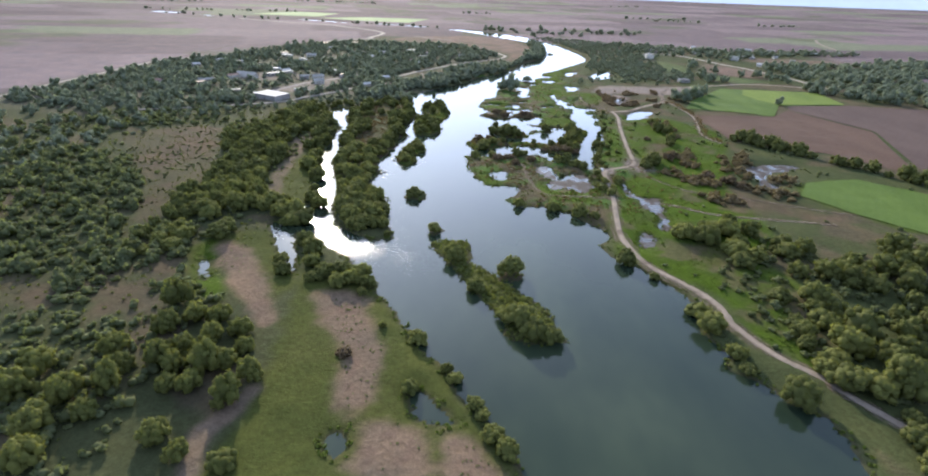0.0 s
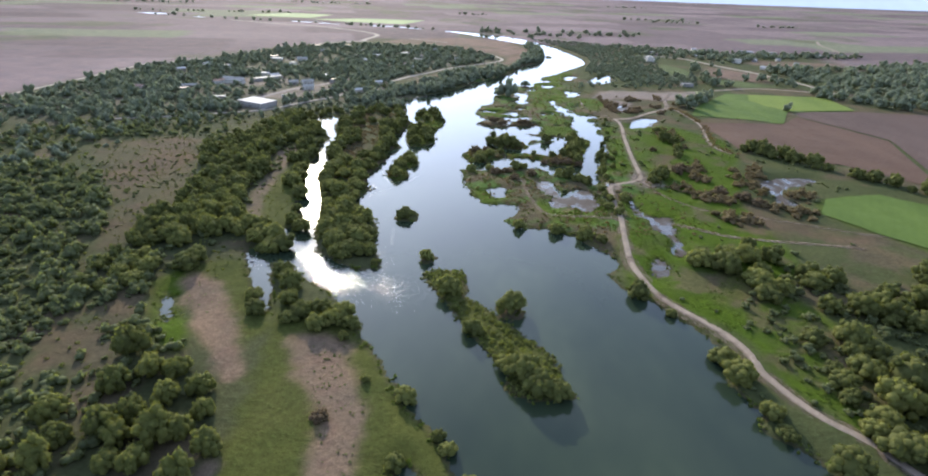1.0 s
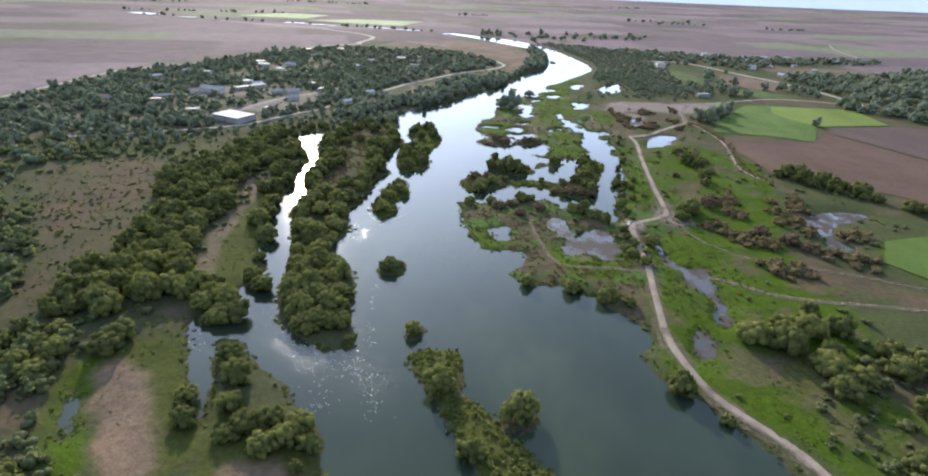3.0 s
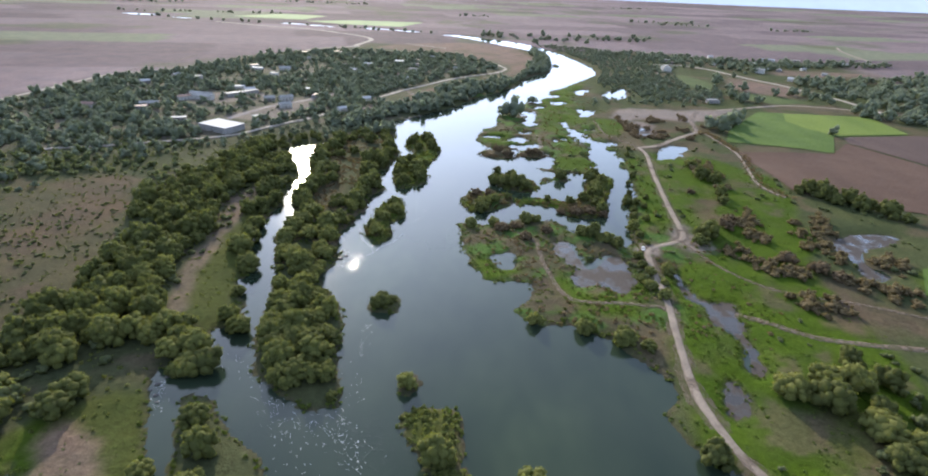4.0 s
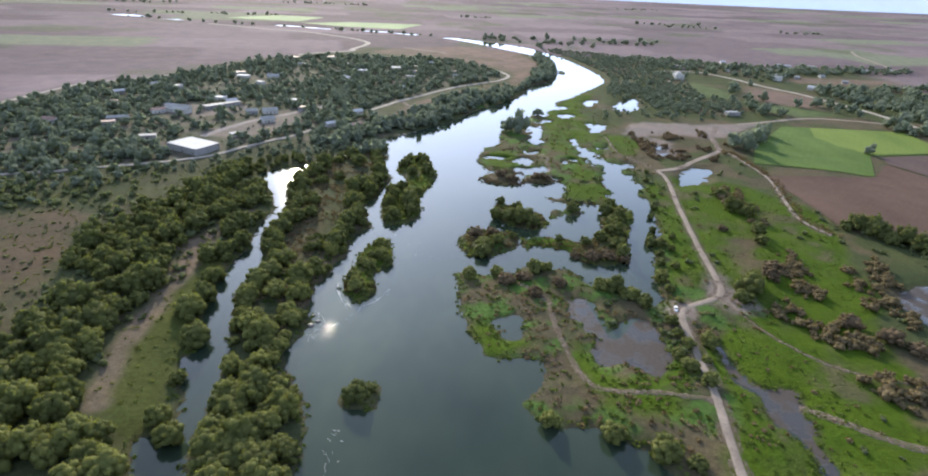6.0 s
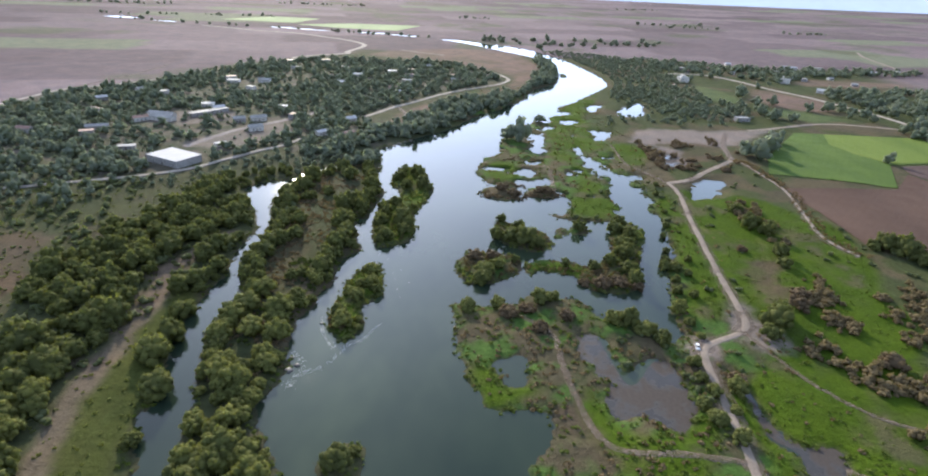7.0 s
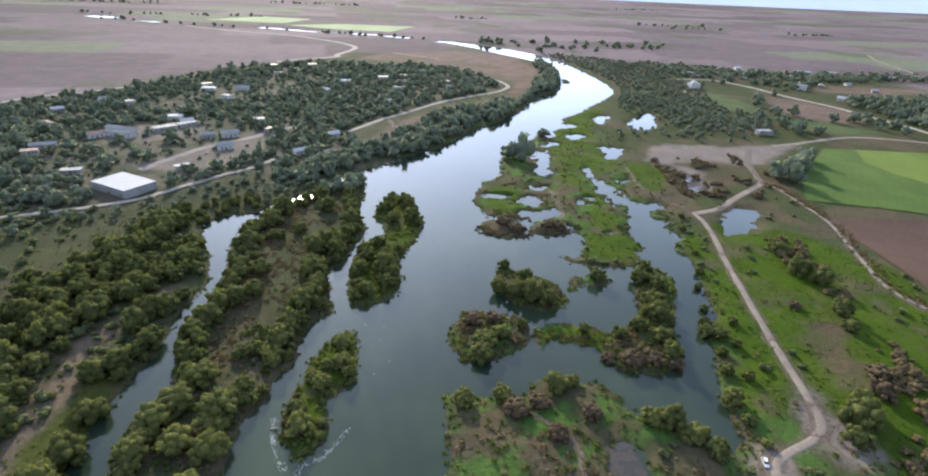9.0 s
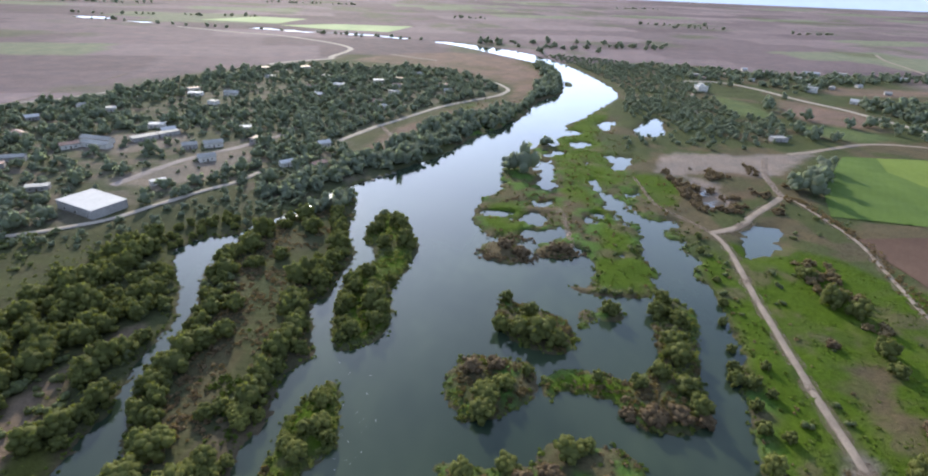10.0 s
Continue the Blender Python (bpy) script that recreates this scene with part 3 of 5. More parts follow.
def cover(x, y, s):
    """Base colour of the ground from what grows or lies there."""
    n1, n2, n3 = fbm(x, y, 26, 41), fbm(x, y, 8, 47), fbm(x, y, 90, 53)
    rgb = np.zeros(x.shape + (3,))

    def lay(colour, amount):
        rgb[:] = rgb + (np.array(colour) - rgb) * np.clip(amount, 0, 1)[..., None]

    west = smooth(10, -40, x + (y - 250) * 0.02)
    lay((0.053, 0.063, 0.027), np.ones(x.shape))                       # meadow
    lay((0.086, 0.070, 0.045), smooth(0.48, 0.62, n1) * 0.85)          # straw in it
    lay((0.054, 0.060, 0.030), west * 0.85)                            # scrub land
    lay((0.100, 0.076, 0.056), west * smooth(0.55, 0.68, n1) * 0.6 * (1 - 0.7 * smooth(430, 470, y)))
    marsh = smooth(125, 100, x) * smooth(-15, 0, x) * smooth(285, 300, y) * smooth(900, 800, y)
    lay((0.082, 0.068, 0.042), marsh * smooth(0.46, 0.60, n2) * 0.7)
    lay((0.060, 0.110, 0.024), marsh * smooth(0.50, 0.36, n2) * 0.9)
    for c in GRASS_C:
        lay((0.056, 0.066, 0.017), smooth(-4, 3, depth_in(x, y, c) + (n2 - 0.5) * 10) * 0.9)
    n4 = fbm(x, y, 17, 103)
    for c in LUSH_C:
        a = smooth(-4, 4, depth_in(x, y, c) + (n1 - 0.5) * 16)
        lay((0.048, 0.079, 0.007), a * (0.80 + 0.2 * smooth(0.60, 0.48, n4)))
        lay((0.090, 0.074, 0.048), a * smooth(0.62, 0.70, n4) * 0.6)
    for c in BROWN_C:
        lay((0.088, 0.066, 0.045), smooth(-5, 6, depth_in(x, y, c) + (n2 - 0.5) * 20) * (0.40 + 0.48 * smooth(0.38, 0.62, n1)))
    for c in SAND_C:
        lay((0.158, 0.114, 0.085), smooth(-3.0, 3.5, depth_in(x, y, c) + (n2 - 0.5) * 9) * 0.92)
        lay((0.13, 0.090, 0.070), smooth(1, 4, depth_in(x, y, c)) * smooth(0.56, 0.66, fbm(x, y, 3.2, 61, 2)) * 0.6)
    for c in YARD_C:
        lay((0.185, 0.155, 0.142), smooth(-4, 5, depth_in(x, y, c) + (n2 - 0.5) * 14) * 0.95)
    path = line_distance(x, y, PATH_WEST)
    lay((0.150, 0.114, 0.090), smooth(5.4, 1.6, path + (n2 - 0.5) * 5) * 0.7)
    lay((0.150, 0.114, 0.090), smooth(4.5, 1.5, line_distance(x, y, PATH_SOUTH) + (n2 - 0.5) * 3) * 0.85)
    village = smooth(-30, 20, depth_in(x, y, VILLAGE_C, 60))
    lay((0.074, 0.080, 0.050), village * 0.8)
    lay((0.125, 0.105, 0.090), village * smooth(0.50, 0.60, n2) * 0.75)
    for c in COURT_C:
        lay((0.165, 0.140, 0.122), smooth(-6, 6, depth_in(x, y, c) + (n2 - 0.5) * 18) * 0.85)
    lay((0.050, 0.056, 0.030), smooth(-6, 8, depth_in(x, y, LEVEE_C) + (n2 - 0.5) * 12) * 0.9)
    lay((0.060, 0.050, 0.036), smooth(1.5, -0.5, s) * 0.8)             # wet edge
    lay((0.050, 0.062, 0.046), smooth(-0.3, -1.5, s))
    # the plain: long strips of ploughed, fallow and green land
    for sx, sy, turn, seed in ((310, 130, 0.28, 3),):
        u, v = x * math.cos(turn) + y * math.sin(turn), -x * math.sin(turn) + y * math.cos(turn)
        cell = lattice(np.floor(u / sx + 0.3 * np.floor(v / sy)), np.floor(v / sy), seed)
    plain = np.maximum(smooth(-10, 14, depth_in(x, y, PLOUGHED_C, 60) + (n1 - 0.5) * 14), smooth(560, 660, x - (y - 600) * 0.1))
    tone = np.array((0.147, 0.115, 0.122)) * (0.70 + 0.62 * cell[..., None] + 0.25 * (n3[..., None] - 0.5))
    rgb[:] = rgb + (tone - rgb) * plain[..., None]
    lay((0.135, 0.155, 0.095), plain * (cell > 0.86) * 0.8)
    lay((0.085, 0.095, 0.055), plain * smooth(0.60, 0.72, fbm(x, y, 140, 71)) * 0.7)
    for c in POINT_C:
        lay((0.150, 0.106, 0.086), smooth(-8, 8, depth_in(x, y, c) + (n2 - 0.5) * 16) * (0.65 + 0.35 * smooth(0.4, 0.6, n1)))
    for c in CLEARING_C:
        lay((0.082, 0.110, 0.045), smooth(-8, 8, depth_in(x, y, c) + (n2 - 0.5) * 12) * 0.85)
    return np.clip(rgb, 0, 1)


# ---- meshes ----
def mesh_of(name, verts, tris, material, smooth_faces=False):
    me = bpy.data.meshes.new(name)
    verts, tris = np.asarray(verts, np.float32), np.asarray(tris, np.int32)
    k = tris.shape[1]
    me.vertices.add(len(verts))
    me.vertices.foreach_set("co", verts.ravel())
    me.loops.add(tris.size)
    me.loops.foreach_set("vertex_index", tris.ravel())
    me.polygons.add(len(tris))
    me.polygons.foreach_set("loop_start", np.arange(0, tris.size, k, dtype=np.int32))
    if smooth_faces:
        me.polygons.foreach_set("use_smooth", np.ones(len(tris), bool))
    me.materials.append(material)
    me.update(calc_edges=True)
    me.validate()
    return me


def part(name, bm, material, parent, label=""):
    me = bpy.data.meshes.new(name)
    bm.to_mesh(me)
    bm.free()
    me.materials.append(material)
    ob = new(name, me)
    ob.parent = parent
    return tagged(ob, label)


def box(bm, x0, x1, y0, y1, z0, z1, bevel=0.0):
    m = Matrix.Translation(((x0 + x1) / 2, (y0 + y1) / 2, (z0 + z1) / 2)) @ Matrix.Diagonal((x1 - x0, y1 - y0, z1 - z0, 1))
    v = bmesh.ops.create_cube(bm, size=1, matrix=m)["verts"]
    if bevel:
        bmesh.ops.bevel(bm, geom=list({e for w in v for e in w.link_edges}), offset=bevel, segments=2, affect="EDGES")
    return bm


def axis(core0, core1, step, end0, end1, grow):
    mid = list(np.arange(core0, core1 + step / 2, step))
    up, s = [mid[-1]], step
    while up[-1] < end1:
        s *= grow
        up.append(min(up[-1] + s, end1))
    down, s = [mid[0]], step
    while down[-1] > end0:
        s *= grow
        down.append(max(down[-1] - s, end0))
    return np.array(down[:0:-1] + mid + up[1:])


# ---- ground and water ----
GX, GY = axis(-145, 165, 1.55, -5200, 5200, 1.045), axis(98, 550, 1.55, -400, 5000, 1.014)
gx, gy = np.meshgrid(GX, GY)
g_shore = shore(gx, gy)
g_h = height(gx, gy, g_shore)
nx, ny = len(GX), len(GY)
idx = np.arange(nx * ny).reshape(ny, nx)
quads = np.stack([idx[:-1, :-1], idx[:-1, 1:], idx[1:, 1:], idx[1:, :-1]], -1).reshape(-1, 4)
ground_mesh = mesh_of("ground", np.stack([gx, gy, g_h], -1).reshape(-1, 3), quads, M_GROUND, True)
layer = ground_mesh.color_attributes.new("cover", "FLOAT_COLOR", "POINT")
rgba = np.ones((nx * ny, 4), np.float32)
rgba[:, :3] = cover(gx, gy, g_shore).reshape(-1, 3)
layer.data.foreach_set("color", rgba.ravel())
tagged(new("ground", ground_mesh), "river plain of grass, scrub, bare earth and sandy patches", "ground", kind="structure")

WX, WY = np.arange(-1100, 401, 50.0), np.arange(0, 1751, 50.0)
wx, wy = np.meshgrid(WX, WY)
idx = np.arange(wx.size).reshape(wx.shape)
quads = np.stack([idx[:-1, :-1], idx[:-1, 1:], idx[1:, 1:], idx[1:, :-1]], -1).reshape(-1, 4)
tagged(new("water", mesh_of("water", np.stack([wx, wy, wx * 0], -1).reshape(-1, 3), quads, M_WATER, True)), "calm grey-green river water with faint ripples", "river", kind="structure")

# far hills closing the plain, a backdrop with distance haze in its colour
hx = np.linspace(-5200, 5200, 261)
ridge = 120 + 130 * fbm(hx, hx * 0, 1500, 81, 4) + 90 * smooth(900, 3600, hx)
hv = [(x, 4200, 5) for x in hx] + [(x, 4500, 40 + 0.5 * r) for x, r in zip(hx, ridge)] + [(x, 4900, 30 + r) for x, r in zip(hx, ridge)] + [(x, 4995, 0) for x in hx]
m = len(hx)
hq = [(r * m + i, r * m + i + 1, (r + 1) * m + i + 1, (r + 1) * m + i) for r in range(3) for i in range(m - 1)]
tagged(new("backdrop", mesh_of("backdrop", hv, hq, M_HILL_HAZE, True)), "low hills closing the far plain, haze painted into their colour and glow", "hills", kind="structure")


def ground_at(points):
    p = np.array(points, float)
    return height(p[:, 0], p[:, 1])


def ribbon(name, points, width, material, label, category="dirt road", lift=0.12, seed=1, taper=0.0):
    """A road laid over the ground, with uneven edges and a low crown."""
    c = rounded(points, False, 8)
    seg = np.hypot(*np.diff(c, axis=0).T)
    run = np.concatenate([[0], np.cumsum(seg)])
    step = max(1.2, width * 0.4)
    s = np.arange(0, run[-1], step)
    x, y = np.interp(s, run, c[:, 0]), np.interp(s, run, c[:, 1])
    tx, ty = np.gradient(x), np.gradient(y)
    ln = np.hypot(tx, ty) + 1e-9
    px, py = -ty / ln, tx / ln
    verts, cols = [], (-1.0, -0.6, -0.2, 0.2, 0.6, 1.0)
    base = height(x, y)
    k = np.ones(5) / 5
    base = np.convolve(np.pad(base, 2, mode="edge"), k, "valid")
    for i in range(len(s)):
        wob = 0.75 + 0.5 * float(fbm(np.array([s[i]]), np.array([seed * 7.7]), 9, seed)[0])
        for q in cols:
            off = q * width / 2 * (wob if abs(q) > 0.9 else 1)
            edge = -0.45 if abs(q) > 0.9 else (0.0 if abs(q) > 0.5 else 0.03)
            verts.append((x[i] + px[i] * off, y[i] + py[i] * off, base[i] + lift + edge))
    w = len(cols)
    q = [(i * w + j, i * w + j + 1, (i + 1) * w + j + 1, (i + 1) * w + j) for i in range(len(s) - 1) for j in range(w - 1)]
    q = [f[::-1] for f in q]
    return tagged(new(name, mesh_of(name, verts, q, material, True)), label, category, kind="structure")


def sheet(name, points, material, label, category="field", lift=0.25, step=3.0):
    """A field laid over the ground inside an outline."""
    c = rounded(points, True, 1)
    lo, hi = c.min(0) - step, c.max(0) + step
    ax, ay = np.meshgrid(np.arange(lo[0], hi[0] + step, step), np.arange(lo[1], hi[1] + step, step))
    hit = inside(ax, ay, c)
    cells = hit[:-1, :-1] | hit[:-1, 1:] | hit[1:, 1:] | hit[1:, :-1]
    for i_, j_ in zip(*np.nonzero(~hit)):
        best, spot = 1e9, None
        if not cells[max(i_ - 1, 0):i_ + 1, max(j_ - 1, 0):j_ + 1].any():
            continue
        for k_ in range(len(c)):
            a, b = c[k_ - 1], c[k_]
            t = np.clip(np.dot((ax[i_, j_], ay[i_, j_]) - a, b - a) / (np.dot(b - a, b - a) + 1e-9), 0, 1)
            q = a + t * (b - a)
            d = (q[0] - ax[i_, j_]) ** 2 + (q[1] - ay[i_, j_]) ** 2
            if d < best:
                best, spot = d, q
        ax[i_, j_], ay[i_, j_] = spot
    n = np.arange(ax.size).reshape(ax.shape)
    quads = np.stack([n[:-1, :-1], n[:-1, 1:], n[1:, 1:], n[1:, :-1]], -1)[cells]
    used, flat = np.unique(quads, return_inverse=True)
    v = np.stack([ax.ravel()[used], ay.ravel()[used], height(ax.ravel()[used], ay.ravel()[used]) + lift], 1)
    return tagged(new(name, mesh_of(name, v, flat.reshape(-1, 4), material, True)), label, category, kind="structure")


# ---- roads and fields ----
ROAD_S = [(262, -40), (205, 28), (165, 85), (150, 108), (138, 124), (127, 140), (121, 151), (112, 161), (104, 180), (104, 192), (99, 207), (85, 227), (79, 248), (79, 266), (82, 290), (86, 316),
          (88, 342), (90, 361), (95, 369), (110, 378), (116, 386), (118, 400), (121, 428), (126, 465), (130, 493), (136, 527), (138, 548), (136, 559)]
ribbon("road_shoulder", ROAD_S, 9.5, M_SHOULDER, "trodden bare earth beside the river track", "verge", 0.05, 31)
ribbon("road_shoulder", [(136, 559), (153, 569), (184, 599), (207, 622)], 12.0, M_SHOULDER, "trodden bare earth beside the climbing track", "verge", 0.05, 32)
ribbon("road_shoulder", [(207, 622), (213, 612), (215, 589), (216, 556), (209, 522), (199, 480), (206, 455)], 10.0, M_SHOULDER, "scraped red earth along a field edge", "verge", 0.05, 33)
ribbon("road", ROAD_S, 4.2, M_DIRT, "pale rutted dirt track along the river bank", seed=1)
ribbon("road", [(136, 559), (153, 569), (184, 599), (207, 622)], 6.0, M_DIRT, "pale dirt track climbing to a gravel yard", seed=2)
ribbon("road", [(207, 622), (213, 612), (215, 589), (216, 556), (209, 522), (199, 480), (206, 455)], 3.2, M_DIRT, "narrow earth track along a field edge", seed=3)
ribbon("road", [(136, 559), (129, 577), (117, 597), (116, 626), (116, 650)], 3.4, M_TRACK, "faint track through the marsh grass", seed=4)
ribbon("road", [(207, 622), (217, 665), (232, 700), (240, 716)], 7.0, M_DUST, "dirt ramp up to a gravel yard", seed=5)
ribbon("road", [(264, 727), (304, 746), (363, 774), (420, 770), (520, 740)], 7.0, M_DIRT, "dirt road beyond the gravel yard", seed=6)
ribbon("road", [(292, 1079), (349, 1085), (383, 1040), (405, 977), (432, 924), (446, 873), (453, 852), (461, 811), (466, 740)], 7.0, M_PALE, "pale straight country road among trees", lift=0.6, seed=7)
ribbon("road", [(286, 998), (275, 983), (255, 926), (238, 864)], 4.0, M_DIRT, "pale track up to a lone white house", lift=0.5, seed=19)
ribbon("road", [(881, 1560), (834, 1460), (805, 1359), (778, 1266)], 7.0, M_DIRT, "pale track between ploughed fields", lift=0.6, seed=8)
ribbon("road", [(112, 379), (118, 362), (125, 346), (141, 331), (174, 322), (206, 310), (240, 300)], 2.8, M_TRACK, "faint grassy track across the meadow", seed=9)
ribbon("road", [(45, 604), (51, 597), (56, 570), (56, 546), (52, 530)], 5.0, M_TRACK, "worn earth strip through the marsh", "earth bank", seed=34)
ribbon("road", [(85, 311), (67, 313), (47, 314), (40, 327), (36, 353), (34, 372), (22, 384)], 3.6, M_TRACK, "worn earth track on a grassy headland", seed=10)
ribbon("road", [(113, 311), (118, 308), (129, 300), (142, 294), (165, 291), (186, 290), (206, 286)], 4.5, M_TRACK, "bare earth bank beside a ditch", "earth bank", 0.22, 11)
ribbon("road", [(-300, 478), (-225, 513), (-205, 526), (-189, 539), (-175, 559), (-162, 581), (-147, 601), (-138, 623)], 4.2, M_PALE, "pale levee road beside a village", seed=14, lift=0.8)
ribbon("road", [(-215, 587), (-199, 636), (-174, 675), (-150, 720)], 9.0, M_GRAVEL, "wide bare village street", seed=15)
ribbon("road", [(-105, 703), (-91, 738), (-73, 771), (-55, 804), (-29, 849), (2, 885), (29, 917), (43, 952), (38, 978), (28, 1000)], 5.0, M_PALE, "pale dirt road curving by the river", lift=0.5, seed=16)
ribbon("road", [(-78, 755), (-66, 724), (-70, 701), (-70, 685), (-62, 664)], 4.0, M_DUST, "worn earth track down to the river", lift=0.4, seed=20)
ribbon("road", [(-611, 1477), (-468, 1422), (-381, 1405), (-299, 1356), (-244, 1312), (-211, 1265), (-209, 1219), (-218, 1159), (-215, 1134), (-255, 1096), (-283, 1054)], 9.0, M_PALE, "pale canal road across the plain", lift=0.6, seed=17)
ribbon("road", [(-135, 1215), (-94, 1188), (-55, 1168)], 7.0, M_DIRT, "short pale track on bare land", lift=0.6, seed=21)
ribbon("road", [(-452, 470), (-445, 508), (-443, 542), (-442, 583), (-436, 643), (-432, 720), (-424, 768), (-393, 801), (-374, 834), (-350, 866)], 5.0, M_PALE, "pale track along the edge of ploughed land", lift=0.5, seed=18)
ribbon("road", [(-424, 768), (-416, 833), (-410, 881), (-410, 944)], 4.0, M_DUST, "faint track into ploughed land", lift=0.5, seed=22)

sheet("field", [(222, 592), (240, 632), (268, 672), (310, 728), (365, 728), (432, 727), (422, 652), (338, 631), (306, 574)], M_CROP, "bright green young crop in rows", lift=0.35)
sheet("field", [(322, 690), (338, 727), (431, 727), (424, 654), (339, 635), (326, 660)], M_CROP_PALE, "yellow-green ripening crop", lift=0.5)
sheet("field", [(218, 560), (303, 570), (335, 606), (372, 520), (322, 388), (283, 437), (236, 452), (218, 470)], M_SOIL, "freshly ploughed red-brown field", lift=0.35)
sheet("field", [(376, 522), (338, 608), (345, 628), (425, 648), (560, 640), (470, 420), (400, 390), (328, 388)], M_SOIL_DARK, "dark ploughed field with furrows", lift=0.35)
sheet("field", [(208, 333), (226, 360), (268, 372), (300, 345), (330, 330), (300, 250), (252, 278), (227, 304)], M_CROP, "bright green low crop", lift=0.35)
sheet("field", [(-440, 1600), (-330, 1690), (-150, 1720), (-190, 1560), (-330, 1560)], M_FAR_CROP, "far pale green field", lift=0.4, step=20)
sheet("field", [(-640, 1640), (-560, 1800), (-430, 1790), (-460, 1640)], M_FAR_CROP, "far pale green field", lift=0.4, step=20)

# ---- plants ----
RNG = np.random.default_rng(7)


def ball(level):
    bm = bmesh.new()
    bmesh.ops.create_icosphere(bm, subdivisions=level, radius=1)
    v = np.array([x.co for x in bm.verts])
    f = np.array([[w.index for w in x.verts] for x in bm.faces])
    bm.free()
    return v, f


BALL_1, BALL_2 = ball(1), ball(2)      # 20 and 80 faces


def crown_arrays(rng, lobes, leaves, leaf, core, lobe=(0.20, 0.34), tall=1.0, heart=BALL_2):
    """A crown one metre in radius, standing on z = 0: an inner mass, billows of leaves over it, and sprays standing out of them."""
    mid = np.array((0, 0, 0.62 * tall))
    cen, rad, stretch = [mid], [0.60], [np.array((1, 1, 1.0 * tall))]
    lean = rng.normal(0, 0.10, 2)
    for i in range(lobes):
        a = i * 2.399 + rng.uniform(-0.5, 0.5)
        up = 1 - 1.75 * (i + 0.5) / lobes                     # from the top down to the skirt
        flat = math.sqrt(max(0.0, 1 - up * up)) if up > 0 else 1.0 - 0.12 * up * up
        d = rng.uniform(0.52, 0.78)
        cen.append(np.array((math.cos(a) * flat * d + lean[0] * up, math.sin(a) * flat * d + lean[1] * up, mid[2] + up * d * 0.82 * tall)))
        rad.append(rng.uniform(*lobe))
        stretch.append(np.array((1, 1, rng.uniform(0.8, 1.1))))
    cen, rad = np.array(cen), np.array(rad)
    vs, fs, k = [], [], 0
    for n, (c, r, st) in enumerate(zip(cen, rad, stretch)):
        bv, bf = core if n else heart
        jit = 1 + rng.uniform(-0.14, 0.12, (len(bv), 1))
        v = c + bv * jit * r * st
        v[:, 2] = np.maximum(v[:, 2], 0.02)
        vs.append(v), fs.append(bf + k)
        k += len(v)
    share = rad[1:] ** 2 / (rad[1:] ** 2).sum() if lobes else np.ones(1)
    for c, r, n in zip(cen[1:] if lobes else cen, rad[1:] if lobes else rad, np.round(leaves * share).astype(int)):
        d = rng.normal(size=(n, 3)) + (c - mid) * np.array((1.2, 1.2, 1.6)) + (0, 0, 0.3)
        d /= np.linalg.norm(d, axis=1)[:, None]
        p = c + d * r * rng.uniform(0.90, 1.14, (n, 1))
        nor = d + rng.normal(size=(n, 3)) * 0.5
        nor /= np.linalg.norm(nor, axis=1)[:, None]
        t = np.cross(nor, rng.normal(size=(n, 3)))
        t /= np.linalg.norm(t, axis=1)[:, None] + 1e-9
        b = np.cross(nor, t)
        s = leaf * rng.uniform(0.6, 1.4, (n, 1))
        q = np.stack([p - t * s, p - b * s * 0.62 + nor * s * 0.15, p + t * s * 1.05, p + b * s * 0.58 + nor * s * 0.15], 1).reshape(-1, 3)
        q[:, 2] = np.maximum(q[:, 2], 0.02)
        o = k + 4 * np.arange(n)[:, None]
        vs.append(q), fs.append(np.concatenate([o + (0, 1, 2), o + (0, 2, 3)]))
        k += len(q)
    return np.concatenate(vs), np.concatenate(fs)


def trunk_mesh(rng):
    """A tapered, slightly leaning trunk with three limbs, for a crown one metre in radius."""
    bm = bmesh.new()

    def limb(a, b, r0, r1):
        a, b = Vector(a), Vector(b)
        m = Matrix.Translation((a + b) / 2) @ (b - a).to_track_quat("Z", "Y").to_matrix().to_4x4()
        bmesh.ops.create_cone(bm, cap_ends=True, segments=6, radius1=r0, radius2=r1, depth=(b - a).length, matrix=m)

    fork = (rng.uniform(-0.06, 0.06), rng.uniform(-0.06, 0.06), 0.42)
    limb((0, 0, -0.12), fork, 0.075, 0.05)
    for i in range(3):
        a = i * 2.1 + rng.uniform(-0.4, 0.4)
        limb(fork, (math.cos(a) * 0.36, math.sin(a) * 0.36, 0.95), 0.045, 0.015)
    me = bpy.data.meshes.new("trunk")
    bm.to_mesh(me)
    bm.free()
    me.materials.append(M_BARK)
    return me


def tree_kind(seed, material, label, category="tree", **shape):
    rng = np.random.default_rng(seed)
    root = tagged(new("tree" if category == "tree" else "bush"), label, category)
    v, f = crown_arrays(rng, **shape)
    for nm, me in (("trunk", trunk_mesh(rng)), ("crown", mesh_of("crown", v, f, material, True))):
        ob = new(nm, me)
        ob.parent = root
    return root


NEAR = dict(lobes=26, leaves=420, leaf=0.062, core=BALL_1)
CROWNS = [crown_arrays(np.random.default_rng(350 + i), lobes=15, leaves=170, leaf=0.085, core=BALL_1, tall=0.85 + 0.10 * (i % 3)) for i in range(6)]
KINDS = [tree_kind(100 + i, M_LEAF, "bushy olive-green willow with a rounded crown", **NEAR, tall=0.78 + 0.08 * (i % 4)) for i in range(8)]
DRY = [tree_kind(200 + i, M_LEAF_DRY, "low dry brown bush with thin twigs", "bush", lobes=20, leaves=420, leaf=0.06, core=BALL_1, tall=0.6) for i in range(3)]
for k in KINDS + DRY:
    k.location = (0, -60, 0.5)
